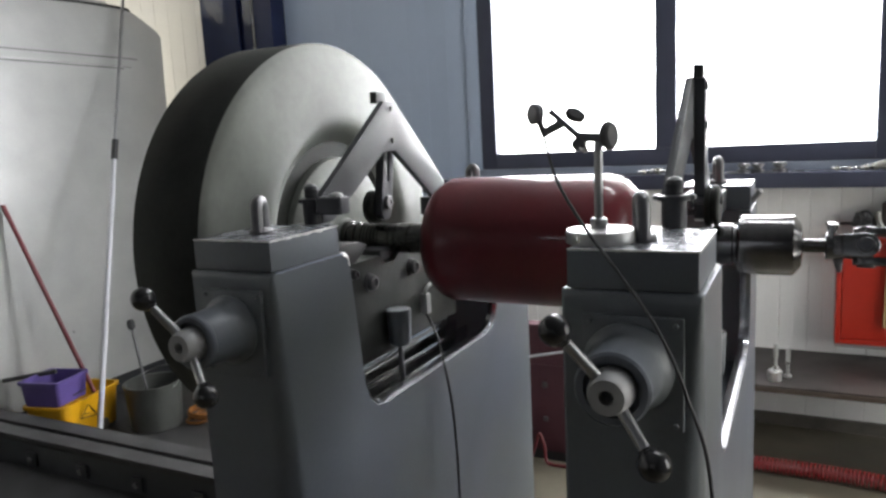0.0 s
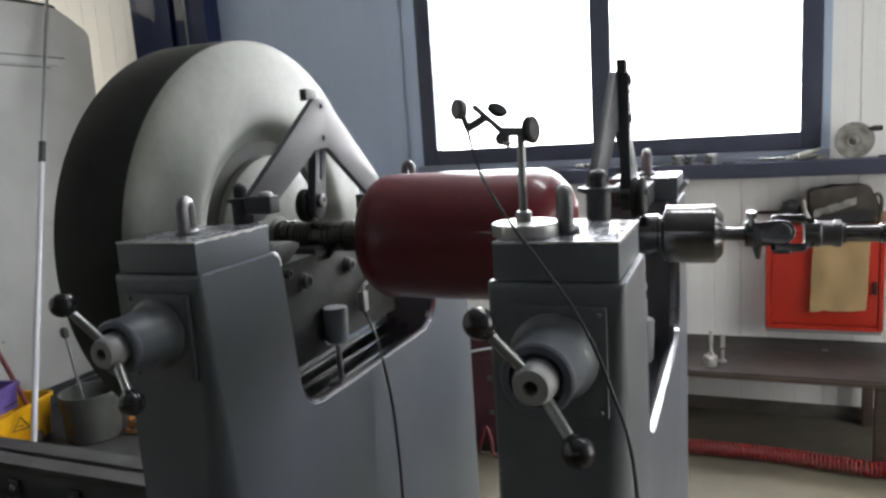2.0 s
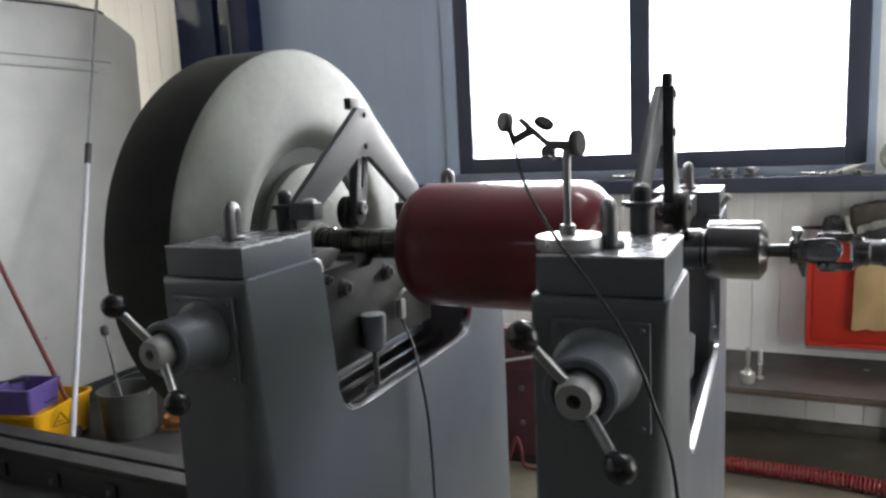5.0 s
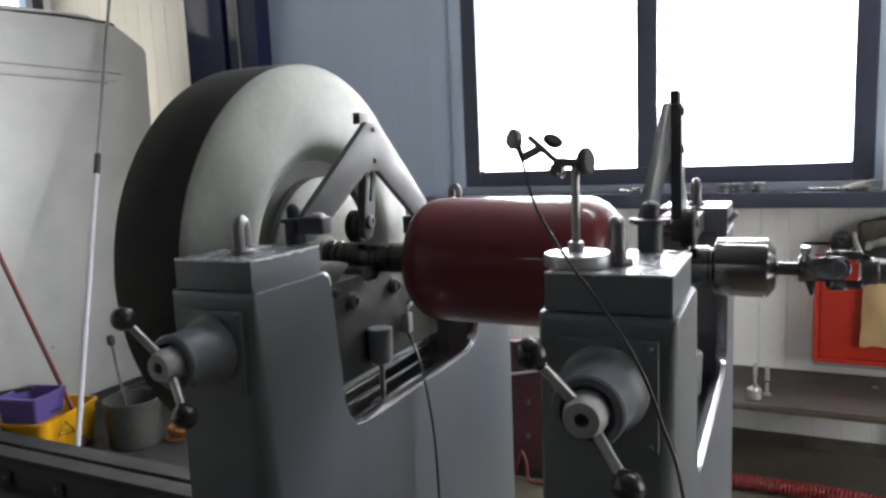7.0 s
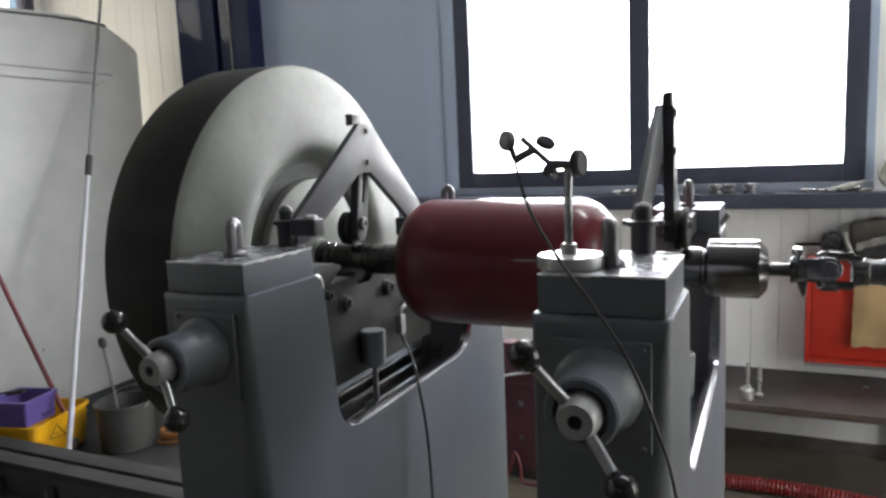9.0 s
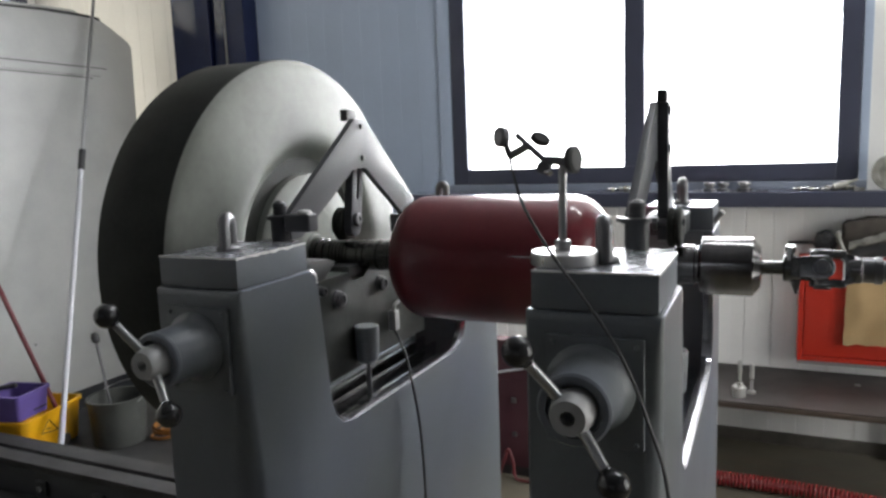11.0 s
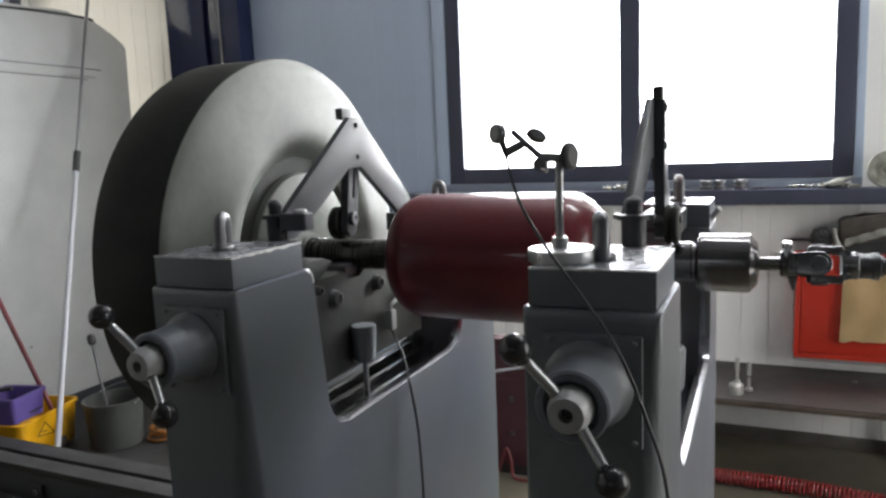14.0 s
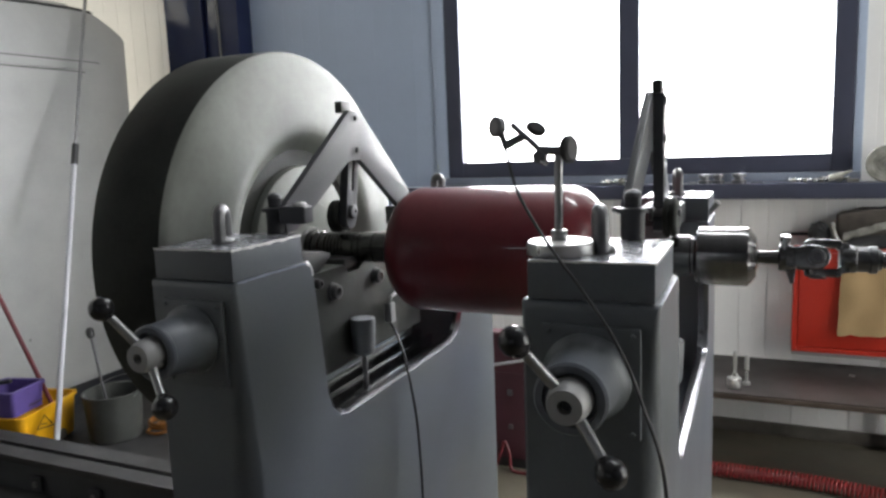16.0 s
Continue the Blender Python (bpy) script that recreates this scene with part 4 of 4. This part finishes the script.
part("handle", lathe([(0, 0), (0, 0.008), (0.012, 0.009), (0.016, 0.0125), (0.052, 0.0135), (0.060, 0.011), (0.062, 0)], (1.350, 3.12, 1.508), (1, -0.2, 0.02), 18), BLACK, hw, "dark grip of the handwheel")

def nut(x, y, r, h, group="loose nuts on the ledge"):
    return single("flange_nut", lathe([(0, r * 0.45), (0, r * 1.15), (h * 0.34, r * 1.15), (h * 0.38, r * 0.68), (h * 0.60, r * 0.68), (h * 0.64, r * 1.05), (h * 0.95, r * 1.05), (h, r * 0.9), (h, r * 0.45), (0, r * 0.45)], (x, y, 1.3685), (0, 0, 1), 24), DARK_STEEL, "dull steel flanged ring nut on the ledge", "nut", group)


for x, y, r, h in ((0.478, 3.150, 0.030, 0.050), (0.545, 3.155, 0.028, 0.048), (0.646, 3.150, 0.032, 0.052)):
    nut(x, y, r, h)
single("flat_bar", box(0.40, 0.46, 3.13, 3.17, 1.3685, 1.378, 0.003), STEEL, "small flat steel bar on the ledge", "metal bar")
single("spanner", join(box(0.555, 0.625, 3.142, 3.156, 1.3685, 1.376, 0.002), ring((0.555, 3.149, 1.374), 0.011, 0.004, (0, 0, 1), 20, 8)), STEEL, "steel spanner lying on the ledge", "spanner")
single("flat_bar", box(0.70, 0.76, 3.13, 3.16, 1.3685, 1.376, 0.002), DARK_STEEL, "dark thin steel bar on the ledge", "metal bar")


def fitting(x, y, s, turn):
    f = thing("pipe_fitting", (x, y, 1.3685), "loose metal pipe fitting on the ledge", "pipe fitting", "loose pipe fittings on the ledge")
    m = Matrix.Translation((x, y, 1.3685 + 0.014 * s)) @ pose(0, 0, 0, 0, 0, turn)
    part("hex", moved(lathe([(-0.010, 0), (-0.010, 0.012), (-0.008, 0.014), (0.008, 0.014), (0.010, 0.012), (0.010, 0)], (0, 0, 0), (1, 0, 0), 6), m @ Matrix.Scale(s, 4)), BRASS, f)
    part("nipple", moved(lathe([(0.01, 0), (0.01, 0.008), (0.034, 0.008), (0.036, 0.010), (0.044, 0.010), (0.044, 0)], (0, 0, 0), (1, 0, 0.0), 16), m @ Matrix.Scale(s, 4)), CHROME, f)
    part("collar", moved(lathe([(-0.03, 0), (-0.03, 0.009), (-0.01, 0.009), (-0.01, 0)], (0, 0, 0), (1, 0, 0), 16), m @ Matrix.Scale(s, 4)), STEEL, f)


for x, y, s, t in ((0.90, 3.145, 0.9, 10), (0.955, 3.15, 0.8, -30), (1.02, 3.14, 1.0, 25), (1.06, 3.16, 1.2, -15), (-0.03, 3.15, 1.1, 20), (0.05, 3.14, 1.4, -20), (1.10, 3.15, 1.3, 40)):
    fitting(x, y, s, t)
single("oil_can", lathe([(0, 0), (0, 0.016), (0.005, 0.018), (0.05, 0.016), (0.075, 0.008), (0.11, 0.004), (0.11, 0)], (1.055, 3.13, 1.386), (0.93, 0.1, 0.36), 20), GREYPLATE, "small tapered metal nozzle lying on the ledge", "nozzle")
single("small_pad", box(1.135, 1.185, 3.12, 3.18, 1.3685, 1.384, 0.004), GREYPLATE, "small grey pad on the ledge", "pad")

fb = thing("fire_hose_cabinet", (1.19, 3.16, 0.475), "orange-red lacquered fire hose cabinet on the wall", "cabinet")
part("body", box(0.912, 1.438, 3.115, 3.2215, 0.510, 1.045, 0.004), HYDRANT, fb)
part("door", box(0.938, 1.412, 3.100, 3.1145, 0.538, 1.02, 0.004), HYDRANT, fb)
for x0, x1, z0, z1 in ((0.912, 0.934, 0.510, 1.045), (1.416, 1.438, 0.510, 1.045), (0.935, 1.415, 0.510, 0.533), (0.935, 1.415, 1.025, 1.045)):
    part("door_frame", box(x0, x1, 3.096, 3.1145, z0, z1, 0.003), HYDRANT, fb)
part("latch", box(1.392, 1.406, 3.086, 3.0995, 0.700, 0.765, 0.004), BLACK, fb, "small black latch")
# White strip paints in the brighter wall between cabinet and table.
part("bright_wall_strip", box(0.914, 1.436, 3.118, 3.2215, 0.486, 0.5095, 0.003), GUARD, fb, "white strip standing in for the brighter wall below")


def sheet(x0, x1, z0, z1, y, nx, nz, amp, thick):
    """A limp sheet, slightly warped, with thickness."""
    bm = bmesh.new()
    grid = {}
    for s in (0, 1):
        for i in range(nx + 1):
            for k in range(nz + 1):
                u, v = i / nx, k / nz
                w = amp * noise.noise(Vector((u * 2.3, v * 2.1, 3.7)))
                e = 0.006 * noise.noise(Vector((u * 6, v * 6, 9.1)))
                grid[s, i, k] = bm.verts.new((x0 + (x1 - x0) * u + e * (i in (0, nx)) + 0.012 * (v - 0.5), y - w - s * thick, z0 + (z1 - z0) * v + e * 1.4 * (k in (0, nz)) + 0.012 * (u - 0.5)))
    for i in range(nx):
        for k in range(nz):
            for s in (0, 1):
                f = [grid[s, i, k], grid[s, i + 1, k], grid[s, i + 1, k + 1], grid[s, i, k + 1]]
                bm.faces.new(f if s else f[::-1])
    for i in range(nx):
        for k in (0, nz):
            bm.faces.new((grid[0, i, k], grid[0, i + 1, k], grid[1, i + 1, k], grid[1, i, k]))
    for k in range(nz):
        for i in (0, nx):
            bm.faces.new((grid[0, i, k], grid[0, i, k + 1], grid[1, i, k + 1], grid[1, i, k]))
    bmesh.ops.recalc_face_normals(bm, faces=bm.faces)
    return bm


single("cardboard_sheet", sheet(1.118, 1.366, 0.616, 1.03, 3.078, 12, 16, 0.018, 0.004), CARD, "creased brown cardboard sheet hung on the fire cabinet", "cardboard")


def lump(c, size, seed, rough=0.22, sub=4):
    """A soft, folded bundle."""
    bm = bmesh.new()
    bmesh.ops.create_icosphere(bm, subdivisions=sub, radius=1)
    for v in bm.verts:
        n = noise.fractal(v.co * 1.7 + Vector((seed, 0, 0)), 1.0, 2.0, 4)
        fold = 0.06 * math.sin(9 * v.co.x + 5 * v.co.z + 6 * noise.noise(v.co * 2))
        v.co *= 1 + rough * n + fold
        v.co.z = max(v.co.z, -0.72)
        v.co = Vector((v.co.x * size[0], v.co.y * size[1], v.co.z * size[2])) + Vector(c)
    return bm


bag = thing("tool_bag", (1.25, 3.15, 1.046), "worn dark canvas bag on top of the fire cabinet", "bag")
hood = [(1.105, 1.125), (1.100, 1.205), (1.125, 1.222), (1.22, 1.236), (1.33, 1.244), (1.368, 1.232), (1.396, 1.185), (1.404, 1.12), (1.395, 1.050), (1.12, 1.048)]
soft = prism(hood, "y", 3.098, 3.215, 0.014, 3)
bmesh.ops.subdivide_edges(soft, edges=soft.edges[:], cuts=2, use_grid_fill=True)
for v in soft.verts:
    v.co += 0.010 * noise.noise_vector(v.co * 14) + Vector((0, -0.018, 0)) * noise.noise(v.co * 9 + Vector((3, 0, 0)))
    v.co.y, v.co.z = min(v.co.y, 3.2185), max(v.co.z, 1.0465)
part("body", soft, CLOTH, bag)
# Black sheet on the solid body paints in the shade inside the bag.
part("opening", moved(sheet(-0.12, 0.125, -0.030, 0.030, 0, 8, 4, 0.010, 0.005), Matrix.Translation((1.255, 3.078, 1.086)) @ pose(0, 0, 0, 0, -4, 0)), BLACK, bag, "black sheet standing in for the shaded opening")
part("flap", moved(sheet(-0.096, 0.096, -0.017, 0.017, 0, 8, 4, 0.008, 0.006), Matrix.Translation((1.212, 3.072, 1.137)) @ pose(0, 0, 0, 0, -15, 0)), GREYPLATE, bag, "light grey flap")
part("side_pocket", lump((1.025, 3.16, 1.108), (0.050, 0.045, 0.062), 5.3, 0.12), BLACK, bag)
part("strap", tube(smooth_path([(1.075, 3.09, 1.175), (1.082, 3.08, 1.13), (1.098, 3.075, 1.09), (1.115, 3.085, 1.055)]), 0.0105, 8), GREYPLATE, bag)
part("strap", tube(smooth_path([(1.388, 3.10, 1.20), (1.408, 3.09, 1.185), (1.412, 3.09, 1.13), (1.402, 3.10, 1.07)]), 0.008, 8), CLOTH, bag)
single("leather_glove", lump((1.40, 3.14, 1.078), (0.05, 0.045, 0.042), 8.8), WOOD, "brown leather bundle beside the bag", "glove")
single("black_rod", rod((0.86, 3.20, 1.10), (1.03, 3.19, 1.105), 0.008, 12), BLACK, "short black rod resting beside the bag", "rod")

tb = thing("steel_table", (1.03, 2.90, 0), "low worn table with dark top and brown legs", "table")
top = part("tabletop", box(0.25, 1.492, 2.605, 3.215, 0.397, 0.425, 0.004), TABLE, tb)
part("edge_band", box(0.25, 1.492, 2.598, 2.6045, 0.395, 0.418, 0.002), LEGWOOD, top, "brown front edge")
for x, y in ((0.30, 2.65), (1.366, 2.65), (0.30, 3.15), (1.39, 3.15)):
    part("leg", box(x - 0.024, x + 0.024, y - 0.024, y + 0.024, 0.0, 0.396, 0.003), LEGWOOD, tb)
part("stretcher", box(1.368, 1.388, 2.675, 3.125, 0.30, 0.36, 0.002), DARK_STEEL, tb)

w1 = thing("test_weight", (0.655, 2.69, 0.425), "small bright steel test weight standing on the table", "weight", "small weights on the table")
part("drum", lathe([(0, 0), (0, 0.030), (0.003, 0.032), (0.046, 0.032), (0.050, 0.028), (0.050, 0)], (0.655, 2.69, 0.4255), (0, 0, 1), 28), BASE, w1)
part("stud", lathe([(0, 0), (0, 0.014), (0.016, 0.014), (0.018, 0.007), (0.062, 0.007), (0.064, 0.010), (0.124, 0.010), (0.128, 0.007), (0.128, 0)], (0.657, 2.69, 0.4757), (0, 0, 1), 20), BASE, w1)
w2 = thing("test_weight", (0.71, 2.75, 0.425), "slim bright steel pin weight standing on the table", "weight", "small weights on the table")
part("pin", lathe([(0, 0), (0, 0.018), (0.012, 0.018), (0.014, 0.007), (0.07, 0.007), (0.072, 0.0105), (0.142, 0.0105), (0.146, 0.007), (0.146, 0)], (0.708, 2.75, 0.4255), (0, 0, 1), 20), BASE, w2)
single("small_washer", lathe([(0, 0.004), (0, 0.014), (0.004, 0.014), (0.004, 0.004), (0, 0.004)], (1.18, 3.02, 0.4255), (0, 0, 1), 20), STEEL, "small washer lying on the table", "washer")


def coil(path, R, pitch, r):
    """A helix round a smooth path."""
    fine = smooth_path(path, 40)
    line, step = [fine[0]], 0.008
    for p in fine[1:]:
        if (p - line[-1]).length >= step:
            line.append(p)
    out, angle, normal = [], 0.0, Vector((0, 0, 1))
    for i in range(len(line) - 1):
        p, q = line[i], line[i + 1]
        way = (q - p)
        d = way.length
        way = way.normalized()
        side = way.cross(normal).normalized()
        up = side.cross(way)
        n = max(1, round(d / pitch * 14))
        for k in range(n):
            angle += 2 * math.pi * d / pitch / n
            out.append(p.lerp(q, k / n) + R * (math.cos(angle) * side + math.sin(angle) * up))
    return out


hose = thing("coiled_air_hose", (0.9, 2.57, 0), "red coiled plastic air hose lying on the floor", "air hose")
part("coil", tube(coil([(0.34, 2.60, 0.040), (0.71, 2.607, 0.040), (0.965, 2.600, 0.041), (1.206, 2.568, 0.040), (1.32, 2.552, 0.040), (1.43, 2.590, 0.041), (1.545, 2.757, 0.045), (1.68, 2.965, 0.050), (1.78, 3.08, 0.060)], 0.032, 0.0175, 0.0052), 0.0052, 6), HOSE, hose)
part("straight_end", tube(smooth_path([(0.34, 2.60, 0.072), (0.30, 2.59, 0.05), (0.22, 2.57, 0.012), (0.10, 2.56, 0.007), (-0.1, 2.57, 0.007)]), 0.0055, 8), HOSE, hose)
part("connector", rod((-0.1, 2.57, 0.0085), (-0.15, 2.571, 0.0085), 0.008, 12, w=0.002), STEEL, hose)
single("floor_cable", tube(smooth_path([(1.0, 2.10, 0.006), (1.25, 2.235, 0.006), (1.45, 2.265, 0.006), (1.7, 2.24, 0.006), (2.1, 2.3, 0.006)]), 0.006, 8), BLACK, "black cable lying on the floor", "cable")

single("ledge_cable", tube(smooth_path([(1.40, 3.14, 1.3735), (1.55, 3.16, 1.374), (1.68, 3.13, 1.3735), (1.85, 3.165, 1.378), (2.02, 3.14, 1.3735), (2.3, 3.15, 1.3735)]), 0.0055, 8), BLACK, "black cable lying along the ledge", "cable")
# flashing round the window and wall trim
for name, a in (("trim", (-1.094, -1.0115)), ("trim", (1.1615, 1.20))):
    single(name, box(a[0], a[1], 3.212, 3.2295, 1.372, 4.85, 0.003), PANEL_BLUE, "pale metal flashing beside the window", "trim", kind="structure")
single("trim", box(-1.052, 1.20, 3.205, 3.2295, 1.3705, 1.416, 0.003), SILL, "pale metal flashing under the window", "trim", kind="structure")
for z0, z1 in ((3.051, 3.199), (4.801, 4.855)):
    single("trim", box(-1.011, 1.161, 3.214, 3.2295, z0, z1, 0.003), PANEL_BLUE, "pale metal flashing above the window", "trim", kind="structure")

# ribbed wall panels
north = bpy.data.objects["wall_north"]
panels = {}


def panel(x0, z0, z1, w=0.1345):
    # Panels between column and window get a bluer tone than the others.
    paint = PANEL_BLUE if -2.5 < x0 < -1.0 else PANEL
    key = (round(z0, 3), round(z1, 3), paint.name, x0 < -2.5)
    if key not in panels:
        s = 0.12 if paint is PANEL_BLUE else 0.4 if x0 < -2.5 else 1.0
        b = prism([(0.0012 * s, 3.2295), (0.0012 * s, 3.2240 + 0.0055 * s), (0.0025, 3.2240 + 0.0015 * s), (0.0045, 3.2240), (w / 2 - 0.003, 3.2240), (w / 2 - 0.0015, 3.2240 + 0.001 * s), (w / 2 + 0.0015, 3.2240 + 0.001 * s), (w / 2 + 0.003, 3.2240), (w - 0.0045, 3.2240), (w - 0.0025, 3.2240 + 0.0015 * s), (w - 0.0012 * s, 3.2240 + 0.0055 * s), (w - 0.0012 * s, 3.2295)], "z", z0, z1)
        panels[key] = mesh_of("wall_panel", b, paint)
        panels[key].polygons.foreach_set("use_smooth", [False] * len(panels[key].polygons))
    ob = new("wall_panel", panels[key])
    ob.parent = north
    ob.matrix_parent_inverse = Matrix.Translation(-north.location)
    ob.location = (x0, 0, 0)


x = -4.59
while x < 3.2:
    mid = x + 0.067
    if -3.06 < mid < -2.50:
        pass
    elif -1.10 < mid < 1.24:
        panel(x, 0.005, 1.288), panel(x, 4.86, ZC - 0.005)
    else:
        panel(x, 0.005, ZC - 0.005)
    x += 0.1345
